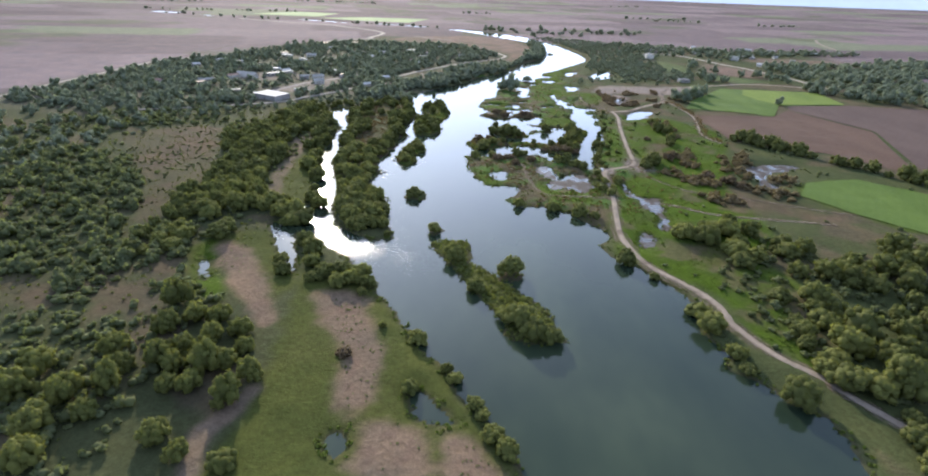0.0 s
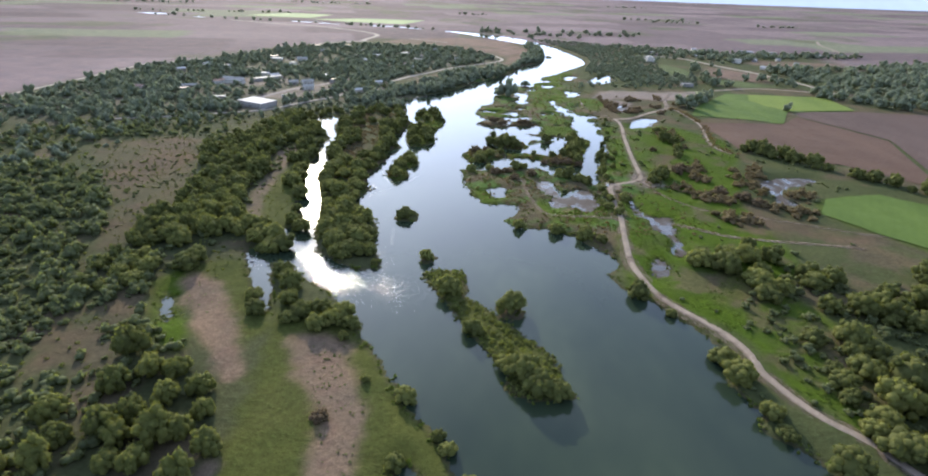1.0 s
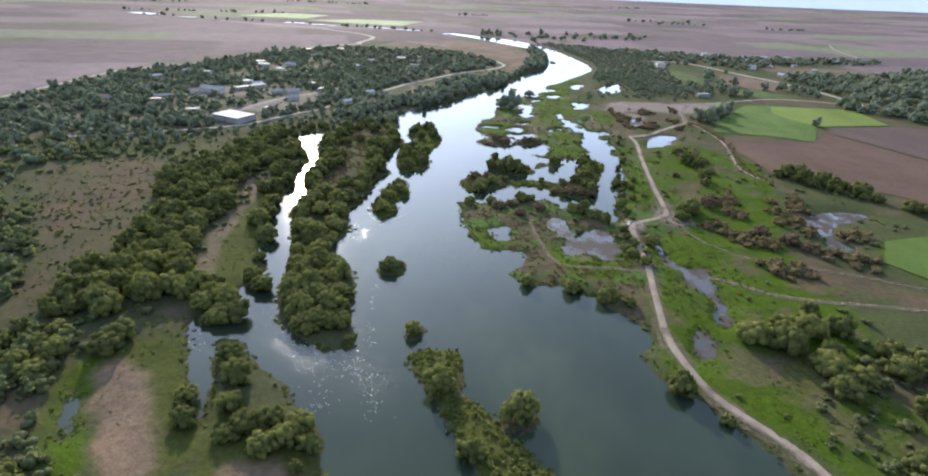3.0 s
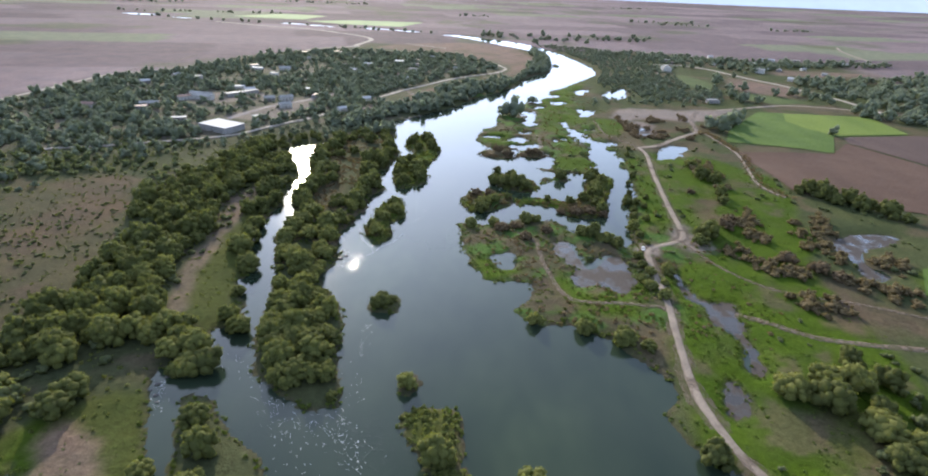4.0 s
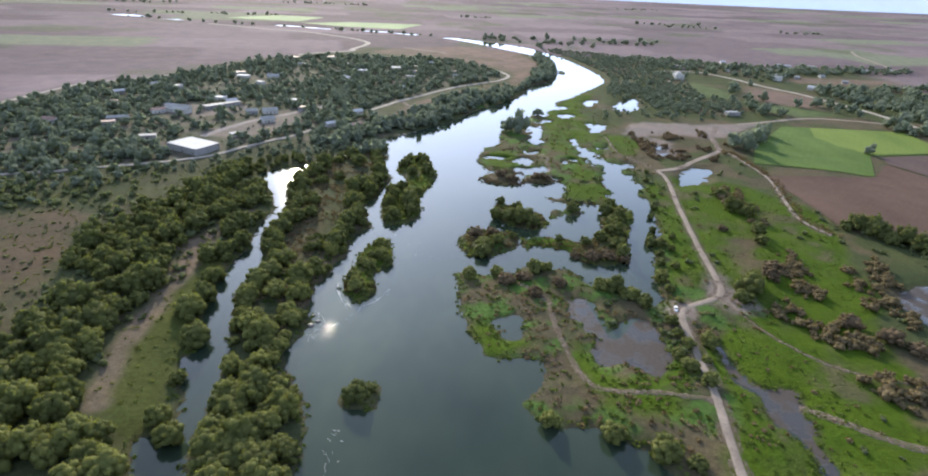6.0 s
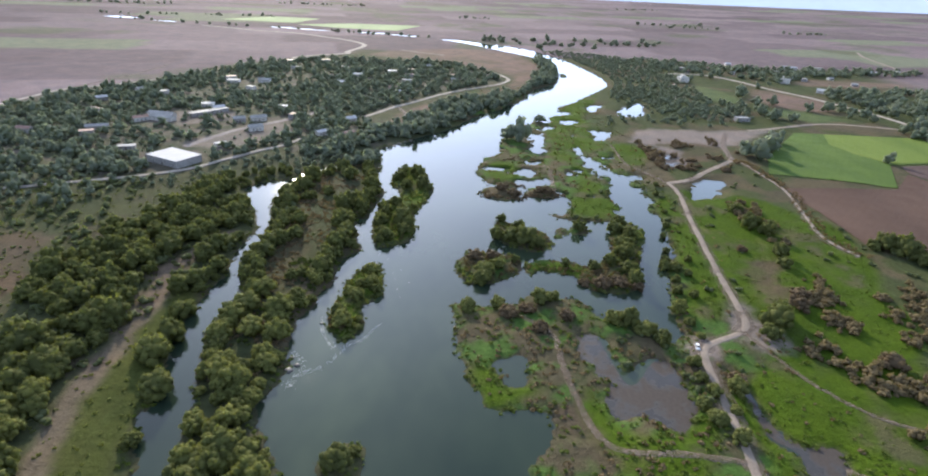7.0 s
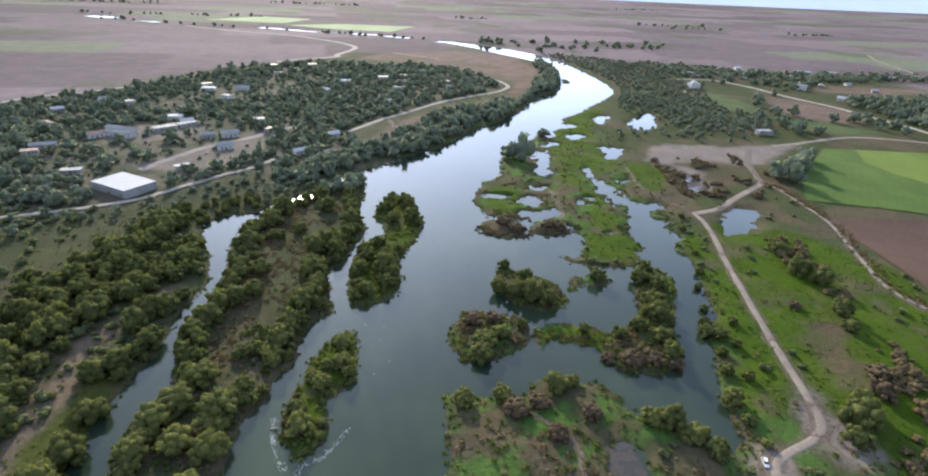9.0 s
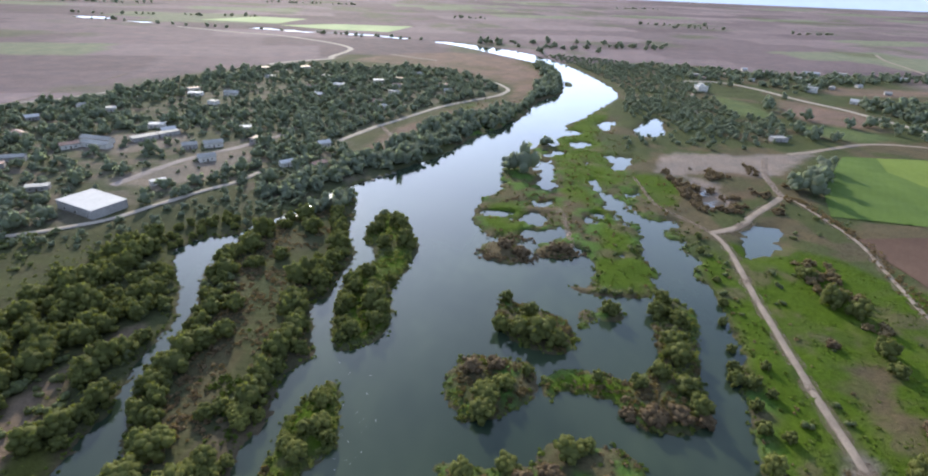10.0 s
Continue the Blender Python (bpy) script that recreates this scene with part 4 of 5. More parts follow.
SHAPE_FAR = [crown_arrays(np.random.default_rng(300 + i), lobes=5, leaves=22, leaf=0.16, core=BALL_1, lobe=(0.26, 0.44), tall=0.8 + 0.12 * (i % 4), heart=BALL_1) for i in range(8)]
SHAPE_BUSH = [crown_arrays(np.random.default_rng(400 + i), lobes=1, leaves=15, leaf=0.24, core=BALL_1, lobe=(0.4, 0.6), tall=0.65, heart=BALL_1) for i in range(6)]
SHAPE_SHRUB = [crown_arrays(np.random.default_rng(450 + i), lobes=6, leaves=55, leaf=0.13, core=BALL_1, lobe=(0.26, 0.42), tall=0.75, heart=BALL_1) for i in range(6)]
NONE = (np.zeros((3, 3)), np.zeros((0, 3), int))
SHAPE_HERB = [crown_arrays(np.random.default_rng(500 + i), lobes=1, leaves=15, leaf=0.42, core=NONE, lobe=(0.4, 0.6), tall=0.3, heart=NONE) for i in range(4)]

placed = []          # x, y, radius of every tree that stands alone
thing_trees = []


def free_spot(x, y, r, gap):
    return all((x - a) ** 2 + (y - b) ** 2 > (gap * (r + c)) ** 2 for a, b, c in placed)


def tree_at(x, y, r, dry=False, tall=1.0):
    placed.append((x, y, r))
    thing_trees.append((x, y, r, dry, tall))


ROAD_NORTH = np.array([(292, 1079), (349, 1085), (383, 1040), (405, 977), (432, 924), (446, 873), (453, 852), (461, 811), (466, 740)], float)
ROAD_RIVER = np.array([(-105, 703), (-73, 771), (-29, 849), (2, 885), (29, 917), (43, 952), (28, 1000)], float)
STREET = np.array([(-215, 587), (-199, 636), (-174, 675), (-150, 720)], float)


def fill(outline, spacing, r0, r1, keep=1.0, gap=0.62, seed=1):
    """Spots for trees inside an outline, loosely spaced."""
    rng = np.random.default_rng(seed)
    c = rounded(outline)
    lo, hi = c.min(0), c.max(0)
    gx_, gy_ = np.meshgrid(np.arange(lo[0], hi[0], spacing), np.arange(lo[1], hi[1], spacing))
    p = np.stack([gx_.ravel(), gy_.ravel()], 1) + rng.uniform(-0.45, 0.45, (gx_.size, 2)) * spacing
    ok = inside(p[:, 0], p[:, 1], c) & (rng.random(len(p)) < keep)
    dry_land = shore(p[:, 0], p[:, 1])
    ok &= (line_distance(p[:, 0], p[:, 1], PATH_WEST) > 6.5) & (line_distance(p[:, 0], p[:, 1], ROAD_NORTH) > 12) & (line_distance(p[:, 0], p[:, 1], ROAD_RIVER) > 8) & (line_distance(p[:, 0], p[:, 1], STREET) > 7)
    ok &= dry_land > 1.4
    for q in HOUSES:
        ok &= np.hypot(p[:, 0] - q[0], p[:, 1] - q[1]) > 0.5 * q[2] + 1.5
    u, v = p[:, 0] + 205.5, p[:, 1] - 554
    ok &= (np.abs(u * math.cos(radians(-25.5)) + v * math.sin(radians(-25.5))) > 19) | (np.abs(v * math.cos(radians(-25.5)) - u * math.sin(radians(-25.5))) > 14)
    edge = list(dry_land[ok])
    out = []
    for x, y in p[ok]:
        r = rng.uniform(r0, r1)
        r = min(r, max(1.8, 0.4 + edge.pop(0)))
        if free_spot(x, y, r, gap):
            out.append((x, y, r))
    return out


TREES_SW = [(-133, 134, 6.3), (-117, 123, 6.3), (-106, 116, 4.5), (-116, 146, 5.6), (-107, 128, 5.2), (-83, 110, 5.1), (-74, 104, 3.9), (-61, 102, 4.6), (-70, 126, 5.7),
            (-110, 177, 6.8), (-105, 159, 5.7), (-98, 166, 5.2), (-90, 167, 5.1), (-79, 159, 4.9), (-98, 142, 5.9), (-93, 147, 4.8), (-92, 138, 4.6), (-83, 140, 6.2),
            (-78, 142, 5.1), (-74, 150, 4.1), (-67, 137, 4.4), (-90, 130, 4.5), (-83, 130, 4.9), (-87, 154, 4.9), (-108, 137, 4.3), (-132, 124, 6.7), (-117, 111, 6.1), (-111, 99, 5.8)]
TREES_W = [(-16, 161, 4.0), (-16, 135, 3.4), (-5, 146, 2.6), (-2, 141, 2.8), (5, 129, 3.1), (7, 125, 2.6), (10, 117, 3.8), (14, 111, 3.7), (-30, 168, 1.7), (-42, 190, 2.3),
           (-78, 235, 5.0), (-71, 224, 5.3), (-68, 211, 4.5), (-65, 200, 3.8), (-61, 203, 4.7), (-54, 206, 4.8), (-53, 196, 4.6), (-48, 199, 4.6), (-45, 204, 4.7), (-41, 198, 3.6)]
TREES_W2 = [(-83, 215, 4.1), (-79, 205, 4.4), (-101, 265, 5.1), (-91, 259, 6.2), (-100, 272, 5.2), (-90, 288, 4.7), (-120, 243, 6.2), (-120, 235, 6.0), (-135, 231, 5.5), (-135, 221, 5.4),
            (-93, 268, 5.9), (-86, 260, 5.6), (-95, 257, 3.8), (-84, 282, 5.0), (-94, 307, 3.3), (-108, 345, 6.5), (-98, 329, 6.0), (-111, 373, 5.6), (-108, 357, 5.3), (-121, 390, 6.0)]
TREES_ISLES = [(-6, 226, 5.5), (4, 199, 4.4), (21, 175, 6.5), (26, 168, 6.3), (32, 166, 4.7), (19, 215, 6.6), (16, 179, 4.4), (-34, 304, 4.5), (-30, 308, 2.2), (-18, 256, 4.0),
               (15, 458, 4.4), (22, 455, 5.5), (30, 453, 7.8), (36, 450, 4.9), (27, 468, 4.6), (18, 480, 3.6), (81, 474, 5.3), (88, 468, 5.0), (80, 452, 5.8), (79, 443, 5.6),
               (70, 434, 4.3), (61, 428, 3.6), (77, 427, 5.3), (78, 416, 4.6), (61, 473, 4.4), (86, 484, 4.6)]
TREES_MARSH = [(38, 653, 11.0), (28, 656, 7.5), (63, 727, 6.8), (8, 419, 5.2), (14, 424, 3.9), (7, 411, 4.6), (23, 432, 2.5), (32, 396, 4.9), (14, 390, 3.8), (38, 399, 3.1), (47, 430, 2.5), (1, 387, 4.1),
               (97, 433, 3.9), (101, 431, 3.3), (91, 394, 3.8), (66, 381, 4.6), (72, 376, 4.8), (60, 382, 3.8), (77, 370, 4.0)]
TREES_E = [(74, 231, 4.8), (94, 178, 6.0), (108, 139, 6.3), (97, 161, 3.9), (98, 153, 3.5), (110, 260, 6.6), (121, 256, 7.6), (130, 244, 7.0), (129, 232, 6.0), (141, 279, 5.1),
           (154, 243, 7.2), (145, 201, 7.1), (151, 224, 6.0), (163, 223, 7.0), (140, 183, 6.6), (149, 177, 8.4), (139, 166, 7.0), (127, 147, 7.0), (135, 144, 7.0), (144, 145, 8.6),
           (149, 158, 6.3), (160, 166, 6.6), (193, 230, 7.8), (216, 256, 8.6), (217, 241, 7.1), (195, 217, 6.5), (184, 238, 4.9), (175, 231, 6.4), (131, 201, 4.7), (131, 113, 4.2)]
TREES_E2 = [(28, 297, 3.4), (47, 293, 4.2), (61, 287, 4.8), (69, 282, 3.3), (82, 328, 3.7), (86, 320, 3.2), (86, 341, 3.1), (125, 267, 6.7), (134, 266, 6.8), (147, 267, 5.5),
            (136, 253, 5.2), (157, 254, 6.1), (165, 248, 6.2), (138, 238, 5.0), (93, 189, 4.8), (84, 217, 2.6), (84, 356, 3.2), (95, 344, 3.7), (163, 511, 5.6), (162, 488, 6.3),
            (168, 479, 5.3), (162, 452, 4.9), (158, 440, 4.1), (128, 385, 6.8), (133, 392, 6.0), (122, 377, 4.6), (340, 637, 5.6)]
TREES_BANK = [(99, 440, 3.0), (103, 452, 2.6), (107, 470, 2.4), (95, 409, 3.2), (98, 420, 2.6), (101, 405, 2.4), (113, 485, 2.6), (118, 505, 2.2), (110, 440, 2.2), (105, 425, 2.4),
              (121, 535, 2.6), (126, 552, 2.4), (92, 384, 2.6), (93, 374, 2.2), (80, 335, 2.8), (84, 348, 2.6), (90, 333, 2.2)]
TREES_YARD = [(224, 639, 9.6), (247, 655, 11.6), (270, 683, 10.6), (232, 628, 9.0), (258, 668, 9.0)]
for group in (TREES_ISLES, TREES_W, TREES_W2, TREES_SW, TREES_MARSH, TREES_E, TREES_E2, TREES_BANK, TREES_YARD):
    for x, y, r in group:
        tree_at(x, y, r * 0.92 if group is TREES_SW else r, tall=1.3 if group is TREES_SW else 1.0)
for x, y, r in [(-40, 150, 3.2), (12, 434, 4.0), (3, 432, 4.5), (62, 412, 5.0), (70, 413, 5.0), (78, 412, 4.0), (54, 414, 3.4), (18, 384, 4.5), (26, 388, 4.0), (42, 384, 4.0), (30, 374, 4.0),
                (145, 400, 5.0), (150, 410, 5.2), (160, 362, 5.5), (170, 352, 6.0), (176, 345, 5.0), (20, 530, 5.0), (28, 524, 5.0), (50, 530, 5.0), (44, 529, 4.0), (144, 456, 3.0), (98, 350, 3.6)]:
    tree_at(x, y, r, dry=True)

# village houses: place, width, depth, height, turn, walls, roof, roof form
WHITE, GREY, RED = M_ROOF_WHITE, M_ROOF_GREY, M_ROOF_RED
HOUSES = [
    (-276, 672, 24, 7, 3.4, -12, M_WALL, GREY, "gable"), (-270, 661, 22, 7, 3.4, -12, M_WALL, GREY, "gable"), (-248, 684, 18, 8, 3.2, 50, M_WALL_GREY, GREY, "flat"),
    (-237, 698, 16, 7, 3.2, 55, M_WALL_GREY, GREY, "flat"), (-258, 721, 12, 8, 3.4, 10, M_WALL, WHITE, "flat"), (-240, 705, 10, 8, 3.4, 40, M_WALL, WHITE, "gable"),
    (-206, 668, 10, 7, 3.4, 30, M_WALL_GREY, GREY, "gable"), (-192, 676, 13, 8, 3.4, 30, M_WALL, GREY, "gable"), (-190, 593, 9, 4, 2.8, 44, M_WALL, WHITE, "flat"),
    (-182, 642, 11, 8, 3.4, 35, M_WALL, GREY, "gable"), (-303, 623, 16, 6, 3.2, 24, M_WALL_GREY, GREY, "gable"), (-252, 576, 12, 6, 3.0, 22, M_WALL_GREY, GREY, "flat"),
]
HOUSES += [
    (-156, 927, 16, 10, 3.4, 10, M_WALL, WHITE, "flat"), (-114, 965, 14, 9, 3.4, 15, M_WALL, WHITE, "flat"), (-89, 828, 9, 7, 3.2, 20, M_WALL, WHITE, "flat"),
    (-283, 845, 14, 8, 3.2, 5, M_WALL, WHITE, "flat"), (-250, 855, 14, 8, 3.2, 5, M_WALL, GREY, "gable"), (-302, 608, 10, 6, 3.0, 30, M_WALL_GREY, RED, "flat"),
    (-126, 640, 9, 6, 3.2, 40, M_WALL, WHITE, "gable"), (-113, 690, 9, 7, 3.2, 40, M_WALL, WHITE, "gable"), (-186, 724, 9, 7, 3.2, 15, M_WALL, WHITE, "flat"),
    (277, 770, 14, 8, 3.6, 10, M_WALL_GREY, GREY, "parapet"), (473, 968, 18, 9, 3.6, -35, M_WALL, WHITE, "gable"), (480, 1081, 14, 9, 3.6, -30, M_WALL, WHITE, "flat"),
]
HOUSES += [
    (541, 1200, 24, 8, 3.8, -15, M_WALL, WHITE, "gable"), (672, 1181, 16, 10, 3.6, -20, M_WALL, WHITE, "gable"), (601, 1215, 14, 9, 3.6, -20, M_WALL, GREY, "flat"),
    (455, 1040, 13, 9, 6.2, -30, M_WALL, GREY, "parapet"),
]
rng = np.random.default_rng(77)
while len(HOUSES) < 66:
    if len(HOUSES) < 52:
        x, y = rng.uniform(-380, -20), rng.uniform(590, 1060)
        if not inside(np.array([x]), np.array([y]), VILLAGE_C)[0]:
            continue
    else:
        x, y = rng.uniform(330, 760), rng.uniform(1020, 1260)
    if all(math.hypot(x - q[0], y - q[1]) > 16 for q in HOUSES):
        HOUSES.append((x, y, rng.uniform(8, 13), rng.uniform(6, 8), rng.uniform(2.8, 3.6), rng.uniform(-30, 60), (M_WALL, M_WALL_GREY)[rng.integers(2)],
                       (WHITE, GREY, GREY, RED)[rng.integers(4)], ("gable", "flat")[rng.integers(2)]))
for q in HOUSES:
    placed.append((q[0], q[1] - 3, q[2] * 0.75))
for x, y in ((-218, 560), (-206, 554), (-194, 548), (-200, 540), (-212, 546), (-222, 552), (-204, 532), (-192, 540)):
    placed.append((x, y, 12))
placed.append((294, 1002, 13))

# a loose wood on the south-east meadow
for x, y, r in fill([(122, 150), (134, 205), (160, 215), (215, 262), (275, 250), (250, 170), (200, 110), (150, 100)], 9.5, 3.0, 6.5, 0.5, 0.62, 81):
    tree_at(x, y, r)

# belts of trees: island edges, the west bank, the hedge by the fields
WOOD_B = [(-132, 398), (-134, 372), (-158, 352), (-163, 325), (-163, 300), (-162, 277), (-160, 256), (-150, 249), (-131, 260), (-122, 271), (-99, 273), (-97, 276), (-108, 288), (-117, 303),
          (-127, 322), (-127, 350), (-126, 385), (-128, 412), (-116, 440), (-122, 470), (-138, 473), (-128, 419), (-144, 394)]
WOOD_D = [(-188, 393), (-178, 414), (-171, 445), (-155, 474), (-132, 468), (-114, 452), (-114, 422), (-124, 410), (-129, 396), (-134, 382), (-146, 369), (-156, 354), (-172, 372)]
WOOD_ROW = [(-160, 246), (-157, 222), (-146, 204), (-140, 212), (-136, 222), (-131, 240), (-140, 250)]
WOOD_B2 = [(-150, 414), (-147, 430), (-139, 446), (-137, 470), (-138, 500), (-122, 482), (-115, 455), (-119, 434), (-127, 422), (-137, 410)]
WOOD_C = [(-119, 384), (-120, 400), (-117, 418), (-108, 405), (-107, 388), (-108, 376), (-114, 376)]
WOOD_A = [(-185, 440), (-173, 471), (-166, 487), (-161, 512), (-149, 534), (-129, 552), (-119, 534), (-134, 521), (-144, 495), (-154, 468), (-162, 447), (-172, 430)]
WOOD_N = [(-118, 540), (-112, 552), (-92, 590), (-80, 620), (-52, 660), (-30, 690), (-60, 690), (-90, 650), (-120, 590), (-132, 556)]
for o, seed in ((WOOD_B, 1), (WOOD_B2, 2), (WOOD_C, 3), (WOOD_A, 4), (WOOD_D, 6)):
    for x, y, r in fill(o, 6.2, 3.2, 6.6, 0.86, 0.58, seed):
        tree_at(x, y, min(r, 2.6) if x > -152 and y > 512 else r, tall=1.1)
for x, y, r in fill(WOOD_ROW, 8.0, 2.0, 4.4, 0.7, 0.6, 5):
    tree_at(x, y, r)
for name, sp, r0, r1, band in (("long", 5.8, 3.0, 6.4, 9.0), ("spit", 7.0, 3.2, 6.0, 9.0), ("willow", 5.6, 2.8, 5.0, 6.0)):
    for x, y, r in fill(ISLANDS[name], sp, r0, r1, 0.97, 0.58, 11):
        a = np.array([x]), np.array([y])
        d = float(shore(*a)[0])
        if name == "long" and y > 345 and d > band and RNG.random() > 0.14:
            continue
        if name == "willow" and 379 < y < 388:
            continue
        if name == "spit" and (d > band or 500 < y < 520):
            continue
        tree_at(x, y, min(r, 2.6 + d))
hedge = rounded([(222, 470), (231, 461), (245, 442), (264, 424), (284, 398), (303, 376), (330, 352), (372, 318)], False, 12)
for i, (x, y) in enumerate(hedge[::3]):
    if i % 5 != 3:
        tree_at(x + RNG.uniform(-4, 4), y + RNG.uniform(-4, 4), RNG.uniform(3.4, 8.4))

# the nearest stand alone, the others make up woods
thing_trees.sort(key=lambda q: math.hypot(q[0], max(0, q[1] - 280)) if q[1] < 700 else 1e4 + q[1])
single, rest = thing_trees[:300], thing_trees[300:]
zs = ground_at([(x, y) for x, y, *_ in single])
water_by = shore(*np.array([(x, y) for x, y, *_ in single], float).T)
used = set()
for i, ((x, y, r, dry, tall), z) in enumerate(zip(single, zs)):
    pool = DRY if dry else KINDS
    k = pool[(i * 7 + int(x)) % len(pool)]
    tall *= RNG.uniform(0.82, 1.12)
    pose_ = Matrix.Translation((x, y, max(z, 0.1) - 0.1)) @ Matrix.Rotation(RNG.uniform(0, 6.28), 4, "Z") @ Matrix.Diagonal((r, r * RNG.uniform(0.9, 1.1), r * tall, 1))
    if k.name not in used:
        used.add(k.name)
        one = k
    else:
        one = k.copy()
        scene.collection.objects.link(one)
        for child in k.children:
            c2 = child.copy()
            scene.collection.objects.link(c2)
            c2.parent = one
    one.matrix_basis = pose_
    size = "small" if r < 3.2 else "broad" if r > 6 else "bushy"
    isle = any(depth_in(np.array([x]), np.array([y]), c)[0] > -2 for c in ISLAND_C.values())
    spot = "on a river island" if isle else "at the water's edge" if water_by[i] < 6 else "in dry scrub" if x < -60 else "on green meadow"
    if dry:
        tagged(one, f"low brown dry bush {spot}", group="dry bushes by the river")
    else:
        tagged(one, f"{size} olive-green willow with a rounded crown {spot}", group="willows by the river")


def mass(name, spots, shapes, material, label, category, low=0.8, high=1.1, sink=0.1):
    """Many plants of no count in one mesh."""
    spots = np.array(spots, float)
    z = height(spots[:, 0], spots[:, 1])
    vs, fs, k = [], [], 0
    for (x, y, r), h in zip(spots, z):
        v, f = shapes[RNG.integers(len(shapes))]
        a = RNG.uniform(0, 6.28)
        c, s = math.cos(a), math.sin(a)
        q = np.empty_like(v)
        q[:, 0], q[:, 1] = x + r * (v[:, 0] * c - v[:, 1] * s), y + r * (v[:, 0] * s + v[:, 1] * c)
        q[:, 2] = max(h, 0.0) - sink * r * 0.5 + v[:, 2] * r * RNG.uniform(low, high)
        vs.append(q), fs.append(f + k)
        k += len(v)
    return tagged(new(name, mesh_of(name, np.concatenate(vs), np.concatenate(fs), material, True)), label, category, kind="stuff")


# ---- woods and scrub ----
CLEAR = [rounded([(-290, 640), (-290, 700), (-230, 730), (-165, 690), (-160, 650), (-180, 590), (-185, 545), (-235, 545), (-230, 600)]),
         rounded([(-320, 760), (-260, 900), (-200, 960), (-180, 900), (-250, 780)])]


def hedge_line(rg, points, n, off, wide):
    """Spots on the far side of a track."""
    c = rounded(points, False, 10)
    out = []
    for _ in range(n):
        i = rg.integers(len(c) - 1)
        q = c[i] + (c[i + 1] - c[i]) * rg.random()
        out.append((q[0] + off + rg.normal(0, wide * 0.5), q[1] + rg.normal(0, 1.0), rg.uniform(0.5, 1.6)))
    return out


def wood(outline, spacing, r0, r1, keep, seed, gap=0.5):
    out = fill(outline, spacing, r0, r1, keep, gap, seed)
    p = np.array(out)
    clear = np.zeros(len(p), bool)
    for c in POINT_C + CLEARING_C:
        clear |= inside(p[:, 0], p[:, 1], c)
    clear |= inside(p[:, 0], p[:, 1], COURT_C[0])
    for c in CLEAR:
        clear |= inside(p[:, 0], p[:, 1], c) & (np.random.default_rng(seed).random(len(p)) < 0.7)
    return [q for q, no in zip(out, clear) if not no]


near_rest = [(x, y, r) for x, y, r, dry, _ in rest if y < 560 and not dry]
if near_rest:
    mass("grove", near_rest, CROWNS, M_LEAF, "close-grown olive-green willows beside the river", "trees", 0.9, 1.2)
dry_rest = [(x, y, r) for x, y, r, dry, _ in rest if dry]
if dry_rest:
    mass("brush", dry_rest, CROWNS, M_LEAF_DRY, "low brown dry bushes by the marsh", "brush", 0.6, 0.8)
woods = [(x, y, r) for x, y, r, dry, _ in rest if y >= 560 and not dry]
woods += [(x, y, min(r, 2.0 + 0.25 * float(shore(np.array([x]), np.array([y]))[0]))) for x, y, r in wood(WOOD_N, 6.5, 3, 7, 0.97, 30)]
woods += wood(VILLAGE, 10.5, 3.0, 6.4, 0.66, 31, 0.42)
woods += wood(VILLAGE, 8.0, 1.8, 3.8, 0.5, 51, 0.35)
woods += wood(LEVEE, 6.5, 1.4, 3.2, 0.6, 55, 0.4)
woods += wood([(-470, 300), (-385, 434), (-412, 560), (-330, 500), (-230, 500), (-215, 470), (-251, 420), (-270, 350), (-300, 280)], 10.0, 2.2, 5.6, 0.5, 32)
RIVER_BELT = [(-62, 660), (-50, 640), (-38, 664), (-16, 688), (10, 750), (48, 820), (80, 905), (108, 966), (120, 1100), (104, 1170), (94, 1160), (98, 1080), (80, 980), (66, 920), (52, 868), (2, 815), (-35, 771), (-51, 723)]
woods += wood(RIVER_BELT, 8.0, 4.5, 7.5, 0.95, 33)
woods += wood([(185, 960), (190, 1040), (160, 1190), (120, 1300), (240, 1250), (330, 1110), (300, 1000), (262, 960), (262, 800), (215, 770), (160, 850)], 6.6, 1.5, 3.6, 0.62, 34)
woods += wood([(128, 720), (150, 735), (215, 735), (270, 745), (300, 790), (270, 830), (200, 800), (140, 770)], 8.5, 1.8, 3.8, 0.5, 52)
woods += wood([(196, 836), (230, 790), (300, 800), (320, 900), (300, 960), (240, 960), (180, 900)], 7.0, 1.5, 3.8, 0.55, 53)
woods += wood([(221, 1200), (288, 1236), (379, 1238), (452, 1182), (590, 1195), (767, 1240), (760, 1190), (600, 1130), (500, 1120), (400, 1130), (300, 1120), (230, 1140)], 12, 3.5, 6.5, 0.6, 54)
woods += wood([(300, 1110), (420, 1010), (500, 1080), (700, 1200), (600, 1180), (420, 1180)], 14, 4, 7, 0.5, 35)
woods += wood([(470, 960), (470, 840), (480, 790), (620, 840), (900, 1060), (900, 1150), (640, 1010)], 13, 5, 9, 0.7, 36)
woods += wood([(300, 790), (330, 770), (450, 800), (445, 920), (400, 990), (330, 930)], 14, 4.5, 8, 0.42, 37)
woods += wood([(440, 690), (620, 640), (820, 700), (820, 800), (470, 790)], 13, 5, 9, 0.6, 38)
woods += wood([(-60, 1425), (-173, 1472), (-352, 1498), (-595, 1510), (-800, 1560), (-800, 1530), (-350, 1470), (-170, 1440)], 15, 2.5, 5.5, 0.42, 39)
woods += wood([(-40, 1445), (120, 1310), (190, 1330), (420, 1500), (380, 1560), (100, 1480)], 24, 5, 8, 0.4, 40)
